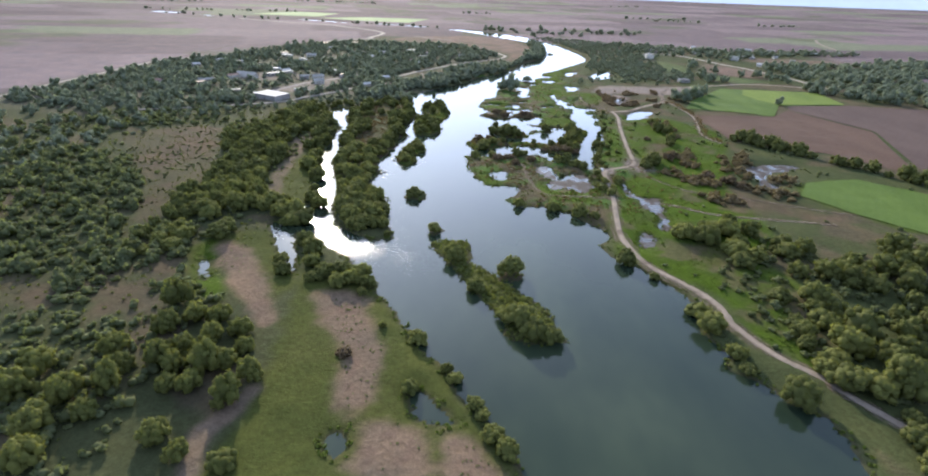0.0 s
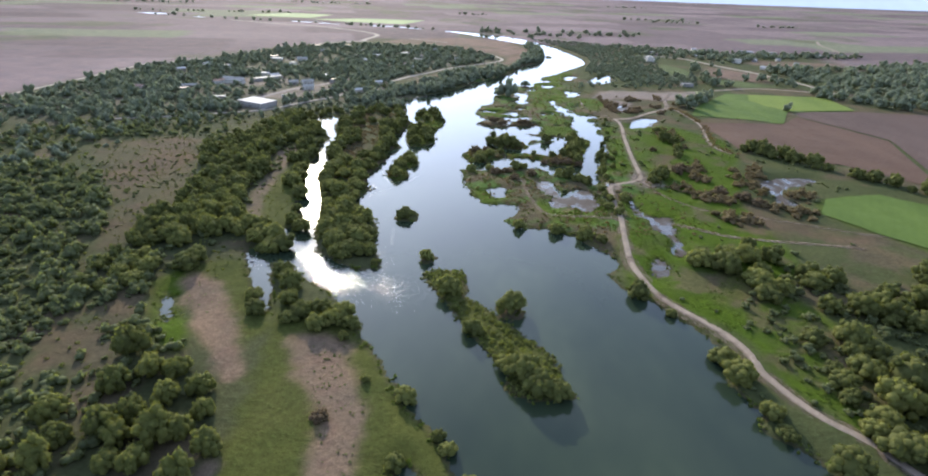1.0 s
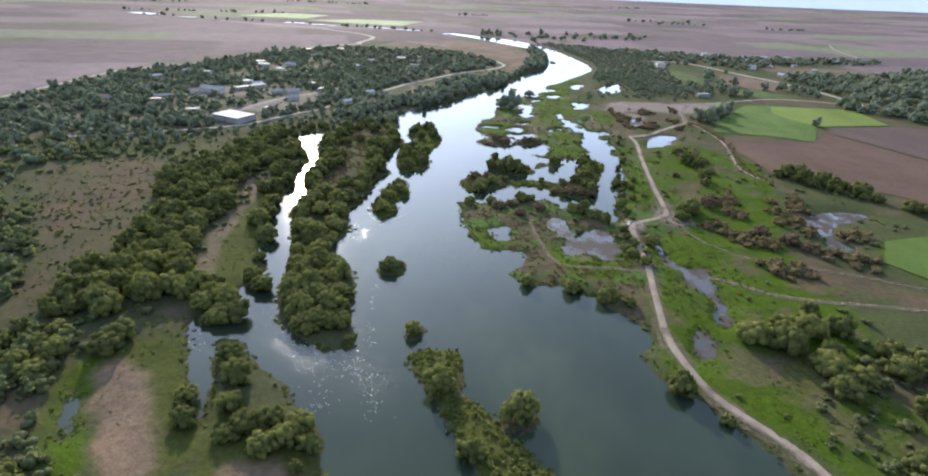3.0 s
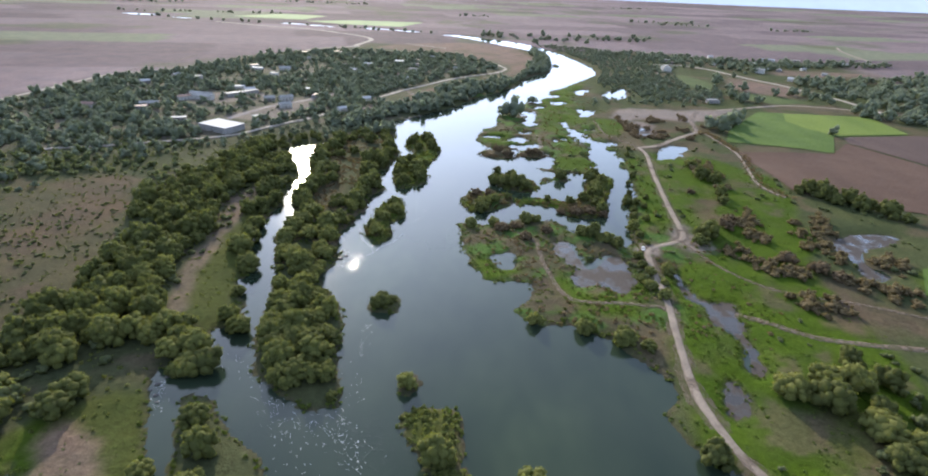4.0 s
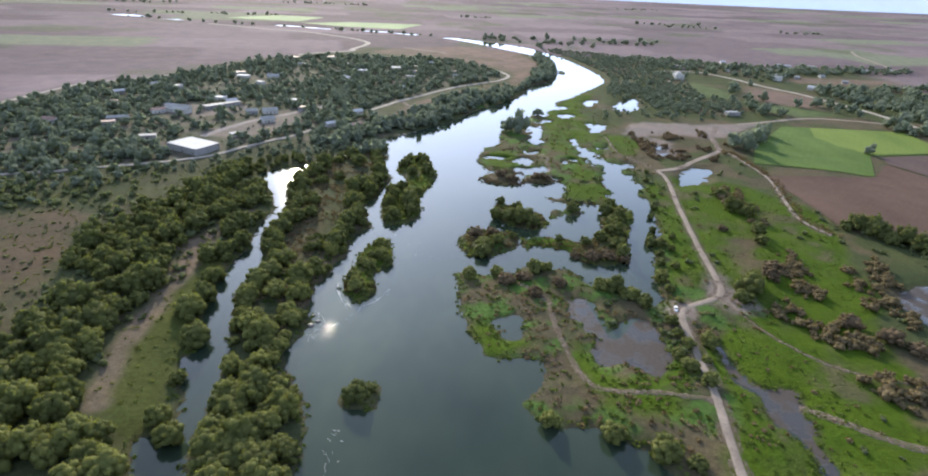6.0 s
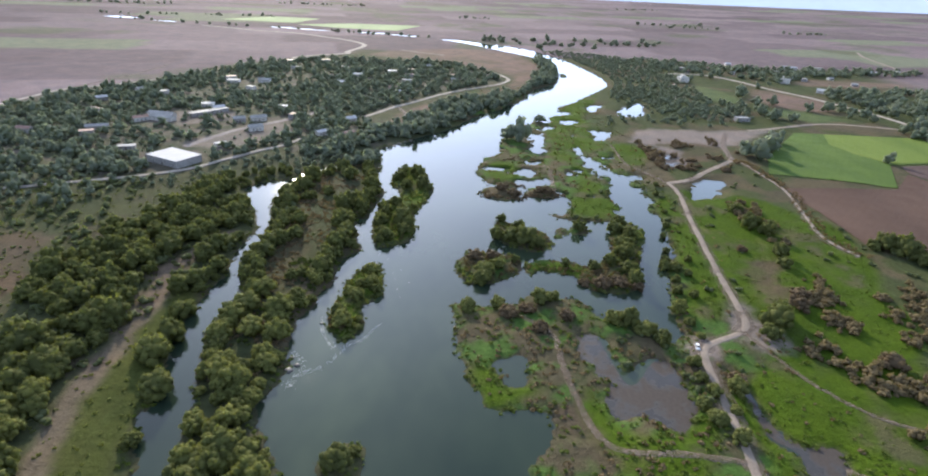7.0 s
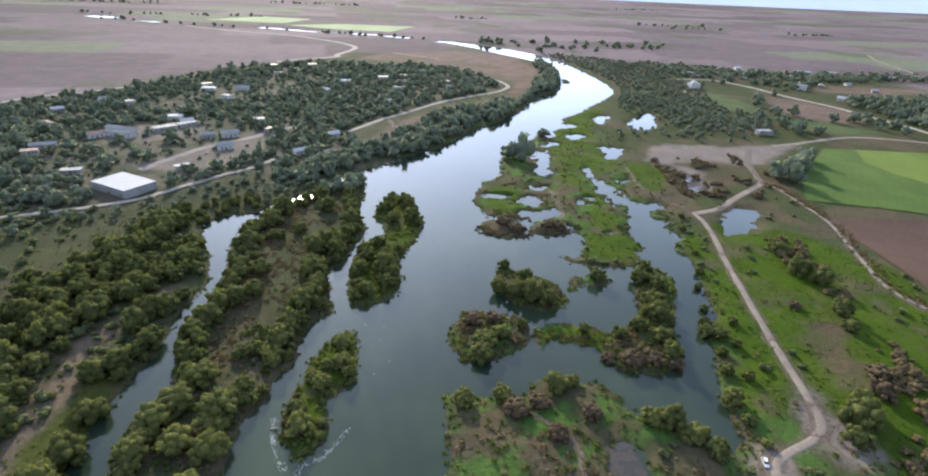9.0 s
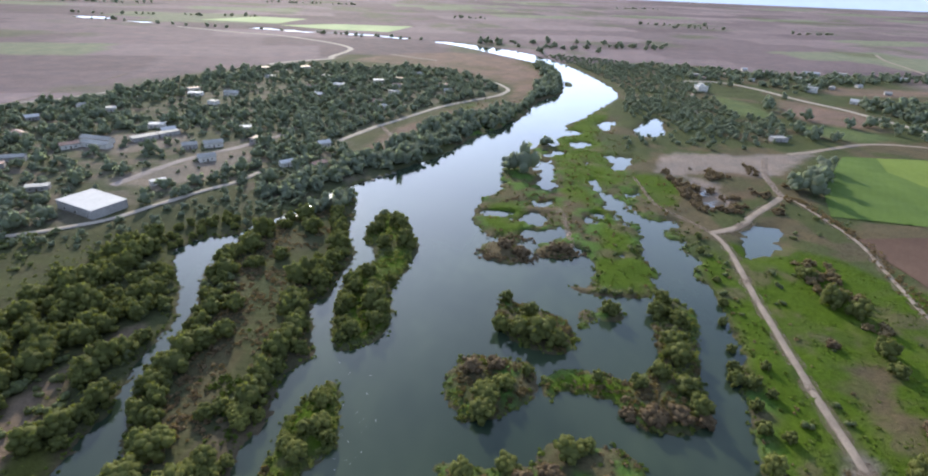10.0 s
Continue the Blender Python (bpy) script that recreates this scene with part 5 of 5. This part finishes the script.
for k in range(11):
    a, b, ln, tilt = RNG.uniform(-1500, 1500), RNG.uniform(1650, 3200), RNG.uniform(120, 420), RNG.uniform(0.15, 0.35)
    for q in np.arange(0, ln, 13):
        if RNG.random() < 0.7:
            woods.append((a + q + RNG.uniform(-5, 5), b + q * tilt + RNG.uniform(-12, 12), RNG.uniform(2.5, 6.5)))
village_small = fill(VILLAGE, 8.5, 0.9, 2.6, 0.42, 0.2, 71)
# garden bushes and woods both take the leaf colour paled for haze
mass("garden_bushes", village_small, SHAPE_BUSH, M_LEAF_HAZED, "bushes and low trees between village houses", "bushes", 0.9, 1.4)
woods = [(x, y, min(r, 2.3) if -152 < x < -92 and 515 < y < 580 else r) for x, y, r in woods]
mass("woods", woods, SHAPE_FAR, M_LEAF_HAZED, "green trees in woods and village gardens, paled with painted haze", "trees", 0.85, 1.3)

rng = np.random.default_rng(60)
p = rng.uniform((-330, 90), (-95, 520), (5200, 2))
s = shore(p[:, 0], p[:, 1])
dense = np.maximum(smooth(0.44, 0.58, fbm(p[:, 0], p[:, 1], 40, 91)) * 0.85 + 0.08, smooth(230, 190, p[:, 1]) * 0.8)
open_ = np.max([depth_in(p[:, 0], p[:, 1], c) for c in SAND_C + GRASS_C + BROWN_C[:2]], 0)
bare = depth_in(p[:, 0], p[:, 1], BROWN_C[2])
ok = (s > 2) & (rng.random(len(p)) < dense * np.where(p[:, 1] > 380, 0.5, 1.0)) & (open_ < -1)
thicket = fill([(-330, 350), (-277, 361), (-223, 338), (-190, 291), (-169, 248), (-167, 232), (-172, 212), (-190, 188), (-260, 220)], 6.2, 1.3, 5.2, 0.72, 0.42, 151)
thicket += fill([(-171, 238), (-137, 242), (-125, 222), (-132, 209), (-144, 196), (-153, 176), (-166, 185), (-168, 207)], 6.0, 2.0, 4.4, 0.8, 0.42, 152)
thicket += fill([(-300, 380), (-270, 420), (-235, 452), (-210, 450), (-205, 480), (-320, 470), (-360, 400)], 7.5, 1.8, 4.2, 0.6, 0.42, 153)
mass("thicket", thicket, SHAPE_SHRUB, M_LEAF_SCRUB, "dense dark green thicket on dry ground", "bushes", 0.9, 1.35)
mass("scrub", [(x, y, r * (0.42 if b > 0 else 1.0)) for (x, y), r, b in zip(p[ok], rng.uniform(0.8, 3.4, ok.sum()), bare[ok])], SHAPE_BUSH, M_LEAF_SCRUB, "dark thorny scrub on dry ground", "scrub")

p = rng.uniform((60, 90), (330, 600), (3600, 2))
s = shore(p[:, 0], p[:, 1])
road_c = rounded(ROAD_S, False, 3)
far_road = line_distance(p[:, 0], p[:, 1], road_c)
dense = smooth(0.52, 0.64, fbm(p[:, 0], p[:, 1], 30, 95)) * 0.8 + 0.03


def fields_in(q):
    return np.max([depth_in(q[:, 0], q[:, 1], np.array(f, float)) for f in ([(222, 592), (310, 728), (432, 727), (306, 574)], [(218, 560), (340, 625), (560, 640), (470, 420), (322, 388), (218, 470)],
                                                                            [(208, 333), (226, 360), (300, 345), (300, 250), (227, 304)])], 0)


fields = fields_in(p)
lush = np.max([depth_in(p[:, 0], p[:, 1], c) for c in LUSH_C], 0)
ok = (s > 1) & (rng.random(len(p)) < dense * np.where(lush > 2, 0.35, 1.0)) & (far_road > 4) & (fields < -1)
mass("scrub", [(x, y, r) for (x, y), r in zip(p[ok], rng.uniform(0.8, 2.6, ok.sum()))], SHAPE_BUSH, M_LEAF_SCRUB, "olive bushes dotted over green meadow", "scrub")

p = np.concatenate([rng.uniform((-20, 285), (135, 900), (5200, 2)), rng.uniform((-10, 290), (95, 405), (2600, 2))])
s = shore(p[:, 0], p[:, 1])
ok = (s > 0.3) & (line_distance(p[:, 0], p[:, 1], np.array([(85, 311), (67, 313), (47, 314), (40, 327), (36, 353), (34, 372)], float)) > 1.5) & (rng.random(len(p)) < 0.25 + 0.5 * (fbm(p[:, 0], p[:, 1], 12, 97) > 0.52)) & (line_distance(p[:, 0], p[:, 1], road_c) > 3.5)
half = rng.random(len(p)) < 0.5
mass("brush", [(x, y, r) for (x, y), r in zip(p[ok & half], rng.uniform(0.5, 1.7, (ok & half).sum()))], SHAPE_HERB, M_LEAF_DRY, "brown dry brush on the marshy headland", "brush", 0.6, 0.9)
mass("herbs", [(x, y, r) for (x, y), r in zip(p[ok & ~half], rng.uniform(0.6, 1.6, (ok & ~half).sum()))], SHAPE_HERB, M_LEAF_LUSH, "rank green marsh plants at the water", "herbs", 0.5, 0.9)

p = rng.uniform((60, 140), (220, 560), (9000, 2))
lush = np.max([depth_in(p[:, 0], p[:, 1], c) for c in LUSH_C], 0)
ok = (lush > 0) & (shore(p[:, 0], p[:, 1]) > 0.5) & (line_distance(p[:, 0], p[:, 1], road_c) > 3.5) & (fbm(p[:, 0], p[:, 1], 9, 99) > 0.48)
mass("herbs", [(x, y, r) for (x, y), r in zip(p[ok], rng.uniform(0.4, 1.0, ok.sum()))], SHAPE_HERB, M_LEAF_LUSH, "lush green meadow plants", "herbs", 0.35, 0.6)
p = rng.uniform((-122, 335), (-52, 600), (6500, 2))
d = depth_in(p[:, 0], p[:, 1], ISLAND_C["long"])
ok = (d > 2) & (fbm(p[:, 0], p[:, 1], 10, 121) > 0.38)
half = fbm(p[:, 0], p[:, 1], 22, 127) + (380 - p[:, 1]) * 0.0012 > 0.5
mass("brush", [(x, y, r) for (x, y), r in zip(p[ok & ~half], rng.uniform(0.4, 1.5, (ok & ~half).sum()))], SHAPE_HERB, M_LEAF_DRY, "brown dry brush in the heart of the island", "brush", 0.6, 0.9)
mass("herbs", [(x, y, r) for (x, y), r in zip(p[ok & half], rng.uniform(0.6, 1.6, (ok & half).sum()))], SHAPE_HERB, M_LEAF_LUSH, "rank green plants between the trees", "herbs", 0.6, 1.0)
# leafy cover on the small islands, brown where it has dried
p = rng.uniform((-60, 355), (100, 580), (9000, 2))
d = np.max([depth_in(p[:, 0], p[:, 1], ISLAND_C[k]) for k in ("spit", "willow", "bay", "clump", "crescent")], 0)
ok = d > 0.3
half = fbm(p[:, 0], p[:, 1], 11, 129) + np.where(p[:, 0] < 0, 0.12, 0.0) > 0.48
mass("herbs", [(x, y, r) for (x, y), r in zip(p[ok & half], rng.uniform(0.7, 1.7, (ok & half).sum()))], SHAPE_HERB, M_LEAF_OLIVE, "rank olive-green plants covering small river islands", "herbs", 0.6, 1.1)
mass("brush", [(x, y, r) for (x, y), r in zip(p[ok & ~half], rng.uniform(0.7, 1.7, (ok & ~half).sum()))], SHAPE_HERB, M_LEAF_BROWN, "brown dried plants on small river islands", "brush", 0.6, 1.0)
# low brown mounds along the south shore of the marsh
for line, n in (([(8, 526), (12, 519), (24, 517), (34, 520)], 110), ([(37, 525), (46, 524), (59, 528)], 90), ([(19, 538), (27, 543), (36, 540)], 60), ([(22, 590), (41, 605), (50, 598)], 40)):
    p = hedge_line(rng, line, n, 0.0, 4.5)
    p = [(x, y + rng.uniform(-2, 3), r) for x, y, r in p]
    mass("brush", [(x, y, r * 0.8) for x, y, r in p], SHAPE_SHRUB, M_LEAF_DRY, "low dark brown mounds of dead reeds by the marsh", "brush", 0.6, 0.9)
p = rng.uniform((140, 590), (250, 690), (1300, 2))
ok = (shore(p[:, 0], p[:, 1]) > 1) & (fbm(p[:, 0], p[:, 1], 22, 131) > 0.5) & (p[:, 0] < 222 - (p[:, 1] - 620) * 0.1) & (line_distance(p[:, 0], p[:, 1], np.array([(136, 559), (153, 569), (184, 599), (207, 622), (217, 665)], float)) > 6)
mass("brush", [(x, y, r) for (x, y), r in zip(p[ok], rng.uniform(1.0, 3.0, ok.sum()))], SHAPE_SHRUB, M_LEAF_DRY, "dry brown bushes on mounds beside the yard", "brush", 0.8, 1.3)
BRUSH = [[(142, 361), (155, 365), (163, 347), (158, 341), (144, 343), (140, 351)], [(145, 328), (161, 334), (174, 328), (168, 315), (152, 308), (142, 315)],
         [(156, 420), (171, 431), (172, 414), (161, 381), (151, 377), (151, 396)], [(165, 529), (180, 531), (180, 488), (167, 456), (168, 486), (159, 505)],
         [(130, 375), (142, 380), (143, 368), (138, 361), (129, 366)], [(186, 411), (211, 425), (205, 403), (198, 374), (186, 357), (182, 372), (174, 380)],
         [(206, 375), (224, 373), (221, 361), (209, 354), (204, 363)], [(181, 345), (207, 338), (196, 321), (181, 328), (174, 337)]]
p = rng.uniform((125, 300), (226, 535), (4200, 2))
patch = np.max([depth_in(p[:, 0], p[:, 1], np.array(c, float)) for c in BRUSH], 0) + (fbm(p[:, 0], p[:, 1], 9, 139) - 0.5) * 14
ok = (shore(p[:, 0], p[:, 1]) > 1) & (patch > 0) & (fields_in(p) < -1) & (line_distance(p[:, 0], p[:, 1], road_c) > 4) & (rng.random(len(p)) < 0.42)
mass("brush", [(x, y, r) for (x, y), r in zip(p[ok], rng.uniform(1.0, 3.4, ok.sum()))], SHAPE_SHRUB, M_LEAF_BROWN, "reddish brown bushes in patches on the meadow", "brush", 0.7, 1.2)
p = rng.uniform((-20, 160), (40, 250), (2200, 2))
ok = (depth_in(p[:, 0], p[:, 1], ISLAND_C["middle"]) > 0.4)
mass("herbs", [(x, y, r) for (x, y), r in zip(p[ok], rng.uniform(0.7, 1.5, ok.sum()))], SHAPE_HERB, M_LEAF_OLIVE, "tall olive reeds covering the river island", "reeds", 0.7, 1.2)
p = rng.uniform((-330, 100), (-100, 520), (3400, 2))
ok = (shore(p[:, 0], p[:, 1]) > 2) & (np.max([depth_in(p[:, 0], p[:, 1], c) for c in SAND_C], 0) < -1)
mass("tussocks", [(x, y, r) for (x, y), r in zip(p[ok], rng.uniform(0.5, 1.3, ok.sum()))], SHAPE_HERB, M_LEAF_OLIVE, "rough tussocks on the dry scrubland", "grass", 0.5, 1.0)
p = rng.uniform((-120, 95), (20, 235), (2400, 2))
ok = (np.max([depth_in(p[:, 0], p[:, 1], c) for c in SAND_C], 0) > 1.0) & (fbm(p[:, 0], p[:, 1], 14, 141) > 0.50)
mass("tussocks", [(x, y, r) for (x, y), r in zip(p[ok], rng.uniform(0.25, 0.75, ok.sum()))], SHAPE_HERB, M_LEAF_SCRUB, "small dark tufts on bare sandy ground", "grass", 0.6, 1.0)
p = hedge_line(rng, [(207, 622), (213, 612), (215, 589), (216, 556), (209, 522), (199, 480), (206, 455)], 420, 3.0, 4.5)
mass("brush", p, SHAPE_HERB, M_LEAF_DRY, "dry grass and scraped earth beside a field track", "brush", 0.6, 1.0)
# green fringe round the islands and banks
p = rng.uniform((-140, 95), (130, 620), (26000, 2))
s = shore(p[:, 0], p[:, 1])
ok = (s > -0.3) & (s < 2.6)
mass("herbs", [(x, y, r) for (x, y), r in zip(p[ok], rng.uniform(0.5, 1.3, ok.sum()))], SHAPE_HERB, M_LEAF_LUSH, "fringe of green plants along the shore", "herbs", 0.5, 0.9)

p = np.array(fill([(108, 196), (116, 232), (150, 262), (188, 232), (176, 150), (150, 110), (134, 140), (120, 164)], 6.0, 1.2, 3.4, 0.6, 0.35, 161))
mass("bushes", p[line_distance(p[:, 0], p[:, 1], road_c) > 5.5], SHAPE_SHRUB, M_LEAF_SCRUB, "low olive bushes between meadow trees", "bushes", 0.8, 1.2)

# ---- muddy pools ----
for i in (0, 2, 4, 8, 14):
    c = POND_C[i]
    mid = c.mean(0)
    c = mid + (c - mid) * 1.12
    bm = bmesh.new()
    bm.faces.new([bm.verts.new((x, y, 0.03)) for x, y in c])
    bmesh.ops.recalc_face_normals(bm, faces=bm.faces[:])
    if bm.faces[:][0].normal.z < 0:
        bmesh.ops.reverse_faces(bm, faces=bm.faces[:])
    bmesh.ops.triangulate(bm, faces=bm.faces[:])
    me = bpy.data.meshes.new("muddy_pool")
    bm.to_mesh(me)
    bm.free()
    me.materials.append(M_MUD)
    tagged(new("muddy_pool", me), "shallow brown muddy pool in the grass", "pool", kind="structure")


# ---- buildings ----
def house(x, y, w, d, h, turn, wall, roof, shape, label, windows=2, category="house"):
    """A house with its base at the ground: walls, roof with eaves, door and windows with frames."""
    root = tagged(new("house" if category == "house" else "hall"), label, category)
    z = float(ground_at([(x, y)])[0])
    root.matrix_basis = pose(x, y, z - 0.15, 0, 0, turn)
    part("wall", box(bmesh.new(), -w / 2, w / 2, -d / 2, d / 2, 0, h, 0.03), wall, root)
    bm = bmesh.new()
    o = 0.45
    if shape == "gable":
        r = d * 0.22
        prof = [(-d / 2 - o, h - 0.05), (0, h + r), (d / 2 + o, h - 0.05), (d / 2 + o, h + 0.10), (0, h + r + 0.16), (-d / 2 - o, h + 0.10)]
        a = [bm.verts.new((-w / 2 - o, p, q)) for p, q in prof]
        b = [bm.verts.new((w / 2 + o, p, q)) for p, q in prof]
        for i in range(6):
            bm.faces.new((a[i], a[(i + 1) % 6], b[(i + 1) % 6], b[i]))
        for e in (a, b):
            bm.faces.new((e[0], e[1], e[4], e[5])), bm.faces.new((e[1], e[2], e[3], e[4]))
        bmesh.ops.recalc_face_normals(bm, faces=bm.faces[:])
        part("roof", bm, roof, root)
        for sx in (-w / 2 + 0.1, w / 2 - 0.1):
            bm = bmesh.new()
            e = [[bm.verts.new((sx + k, p, q)) for p, q in ((-d / 2, h + 0.003), (d / 2, h + 0.003), (0, h + r))] for k in (-0.08, 0.08)]
            bm.faces.new(e[0]), bm.faces.new(e[1])
            for i in range(3):
                bm.faces.new((e[0][i], e[0][(i + 1) % 3], e[1][(i + 1) % 3], e[1][i]))
            bmesh.ops.recalc_face_normals(bm, faces=bm.faces[:])
            part("gable", bm, wall, root)
    else:
        box(bm, -w / 2 - 0.2, w / 2 + 0.2, -d / 2 - 0.2, d / 2 + 0.2, h + 0.003, h + 0.25, 0.04)
        part("roof", bm, roof, root)
        if shape == "parapet":
            for q in ((-w / 2 - 0.2, w / 2 + 0.2, -d / 2 - 0.2, -d / 2), (-w / 2 - 0.2, w / 2 + 0.2, d / 2, d / 2 + 0.2)):
                part("parapet", box(bmesh.new(), *q, h + 0.253, h + 0.8, 0.03), wall, root)
    part("door", box(bmesh.new(), -0.5, 0.5, -d / 2 - 0.05, -d / 2 + 0.02, 0.05, 2.1, 0.01), M_BARK, root, "dark wooden door")
    for i in range(windows):
        u = (i - (windows - 1) / 2) * w / max(windows, 1) + (1.4 if windows % 2 else 0)
        u = min(max(u, -w / 2 + 0.9), w / 2 - 0.9)
        for v in ([1.0] if h < 5 else [1.0, 4.0]):
            win = part("window", box(bmesh.new(), u - 0.6, u + 0.6, -d / 2 - 0.08, -d / 2 + 0.02, v, v + 1.1, 0.02), M_WALL, root)
            part("pane", box(bmesh.new(), u - 0.5, u + 0.5, -d / 2 - 0.10, -d / 2 - 0.084, v + 0.1, v + 1.0), M_GLASS, win)
    return root


house(-205.5, 554, 30, 20, 5.0, -25.5, M_WALL_GREY, M_ROOF_WHITE, "flat", "grey hall with a wide white sheet roof", 3, "hall")
for x, y, w, d, h, turn, wall, roof, shape in HOUSES:
    kind = {WHITE: "white", GREY: "grey", RED: "rusty"}[roof]
    house(x, y, w, d, h, turn, wall, roof, shape, f"small village house with a {kind} {'pitched' if shape == 'gable' else 'flat'} roof")
villa = house(294, 1008, 13, 11, 7.0, 8, M_WALL, M_ROOF_WHITE, "parapet", "white two-storey house standing alone above the marsh", 2)
part("balcony", box(bmesh.new(), -6.5, 6.5, -7.0, -5.55, 3.3, 3.5, 0.03), M_WALL, villa)
part("upper_room", box(bmesh.new(), -3.0, 2.5, -2.0, 4.0, 7.26, 9.8, 0.05), M_WALL, villa)


# ---- the parked car ----
def car(x, y, turn):
    root = tagged(new("car"), "white hatchback parked on bare earth by the track", "car")
    root.matrix_basis = pose(x, y, float(ground_at([(x, y)])[0]) + 0.02, 0, 0, turn) @ Matrix.Scale(0.84, 4)
    bm = bmesh.new()
    prof = [(-2.1, 0.30), (2.1, 0.30), (2.16, 0.55), (2.05, 0.80), (1.15, 0.95), (-1.95, 1.0), (-2.14, 0.75)]
    for side in (-0.86, 0.86):
        bm.faces.new([bm.verts.new((side, p, q)) for p, q in prof])
    a, b = [list(f.verts) for f in bm.faces]
    for i in range(len(prof)):
        bm.faces.new((a[i], a[(i + 1) % len(prof)], b[(i + 1) % len(prof)], b[i]))
    bmesh.ops.recalc_face_normals(bm, faces=bm.faces[:])
    bmesh.ops.bevel(bm, geom=bm.edges[:], offset=0.07, segments=2, affect="EDGES")
    part("body", bm, M_PAINT, root)
    bm = bmesh.new()
    low = [bm.verts.new(v) for v in ((-0.78, -1.9, 0.97), (0.78, -1.9, 0.97), (0.78, 1.15, 0.95), (-0.78, 1.15, 0.95))]
    top = [bm.verts.new(v) for v in ((-0.62, -1.45, 1.46), (0.62, -1.45, 1.46), (0.62, 0.35, 1.46), (-0.62, 0.35, 1.46))]
    for i in range(4):
        bm.faces.new((low[i], low[(i + 1) % 4], top[(i + 1) % 4], top[i]))
    bm.faces.new(top)
    bmesh.ops.recalc_face_normals(bm, faces=bm.faces[:])
    part("cabin_glass", bm, M_GLASS, root, "dark window glass")
    part("roof_panel", box(bmesh.new(), -0.64, 0.64, -1.5, 0.4, 1.463, 1.51, 0.02), M_PAINT, root)
    for sx in (-0.8, 0.8):
        for sy in (-1.3, 1.35):
            bm = bmesh.new()
            bmesh.ops.create_cone(bm, cap_ends=True, segments=16, radius1=0.31, radius2=0.31, depth=0.2, matrix=Matrix.Translation((sx, sy, 0.31)) @ Matrix.Rotation(math.pi / 2, 4, "Y"))
            wheel = part("wheel", bm, M_RUBBER, root, "black tyre")
            bm = bmesh.new()
            bmesh.ops.create_cone(bm, cap_ends=True, segments=12, radius1=0.18, radius2=0.18, depth=0.22, matrix=Matrix.Translation((sx, sy, 0.31)) @ Matrix.Rotation(math.pi / 2, 4, "Y"))
            part("rim", bm, M_CHROME, wheel)
        part("headlight", box(bmesh.new(), sx * 0.8 - 0.16, sx * 0.8 + 0.16, 2.02, 2.12, 0.62, 0.76, 0.02), M_CHROME, root)
        part("tail_light", box(bmesh.new(), sx * 0.88 - 0.1, sx * 0.88 + 0.1, -2.15, -2.05, 0.7, 0.92, 0.02), M_ROOF_RED, root)
        part("mirror", box(bmesh.new(), sx * 1.12 - 0.09, sx * 1.12 + 0.09, 0.62, 0.74, 0.95, 1.08, 0.02), M_PAINT, root)


car(89.3, 367, 172)


# ---- riffles, rocks ----
def rock(x, y, r, seed):
    rg = np.random.default_rng(seed)
    v, f = BALL_2
    v = v * (1 + rg.uniform(-0.22, 0.22, (len(v), 1))) * np.array((r, r * rg.uniform(0.6, 1.0), r * 0.55)) + np.array((x, y, 0.0))
    tagged(new("rock", mesh_of("rock", v, f, M_ROCK, True)), "dark wet rock standing in the riffle", "rock", "rocks in the river")


for i, (x, y, r) in enumerate([(-60, 343, 1.5), (-58, 346, 1.1), (-61, 350, 0.9), (-56, 372, 1.0), (-98, 251, 1.0), (-97, 255, 0.8), (-99, 248, 0.7), (-96, 246, 0.9), (-94, 243, 0.6),
                               (-60, 628, 2.2), (-56, 634, 1.6), (-52, 638, 1.8), (-63, 622, 1.4)]):
    rock(x, y, r, 900 + i)
rng = np.random.default_rng(5)
# white flecks: foam at the stones, and sun glints painted on rippled water
fv, ff, k = [], [], 0
for line, n, wide in (([(-57, 376), (-54, 366), (-48, 357)], 110, 0.6), ([(-40, 361), (-36, 367), (-34, 374)], 60, 0.6), ([(-59, 336), (-56, 342), (-51, 344), (-46, 352), (-43, 360)], 110, 0.7),
                      ([(-61, 352), (-56, 346), (-57, 334)], 70, 0.7), ([(-38, 428), (-30, 412), (-34, 398), (-30, 388)], 22, 3.0), ([(-79, 266), (-66, 256), (-56, 247), (-46, 238), (-36, 234), (-26, 226)], 170, 3.4), ([(-62, 250), (-54, 236), (-48, 226), (-40, 214)], 90, 2.2), ([(-38, 244), (-34, 232), (-28, 222), (-24, 210)], 90, 2.0), ([(-36, 296), (-37, 280), (-36, 262), (-32, 246)], 50, 1.6), ([(-98, 252), (-95, 247), (-93, 240)], 60, 1.2)):
    c = rounded(line, False, 12)
    for _ in range(n):
        i = rng.integers(len(c) - 1)
        x, y = c[i] + rng.normal(0, wide, 2)
        t = math.atan2(*(c[i + 1] - c[i])[::-1]) + rng.normal(0, 0.5)
        a, b = rng.uniform(0.15, 0.6), rng.uniform(0.025, 0.075)
        ca, sa = math.cos(t), math.sin(t)
        pts = [(-a, 0, 0.012), (-a * 0.3, -b, 0.02), (a, -b * 0.2, 0.012), (a * 0.2, b, 0.05)]
        fv += [(x + p * ca - q * sa, y + p * sa + q * ca, z) for p, q, z in pts]
        ff += [(k, k + 1, k + 2), (k, k + 2, k + 3)]
        k += 4
tagged(new("white_water", mesh_of("white_water", fv, ff, M_FOAM_GLINT)), "white streaks of foam over stones and painted sun glints on the riffles", "foam", kind="stuff")
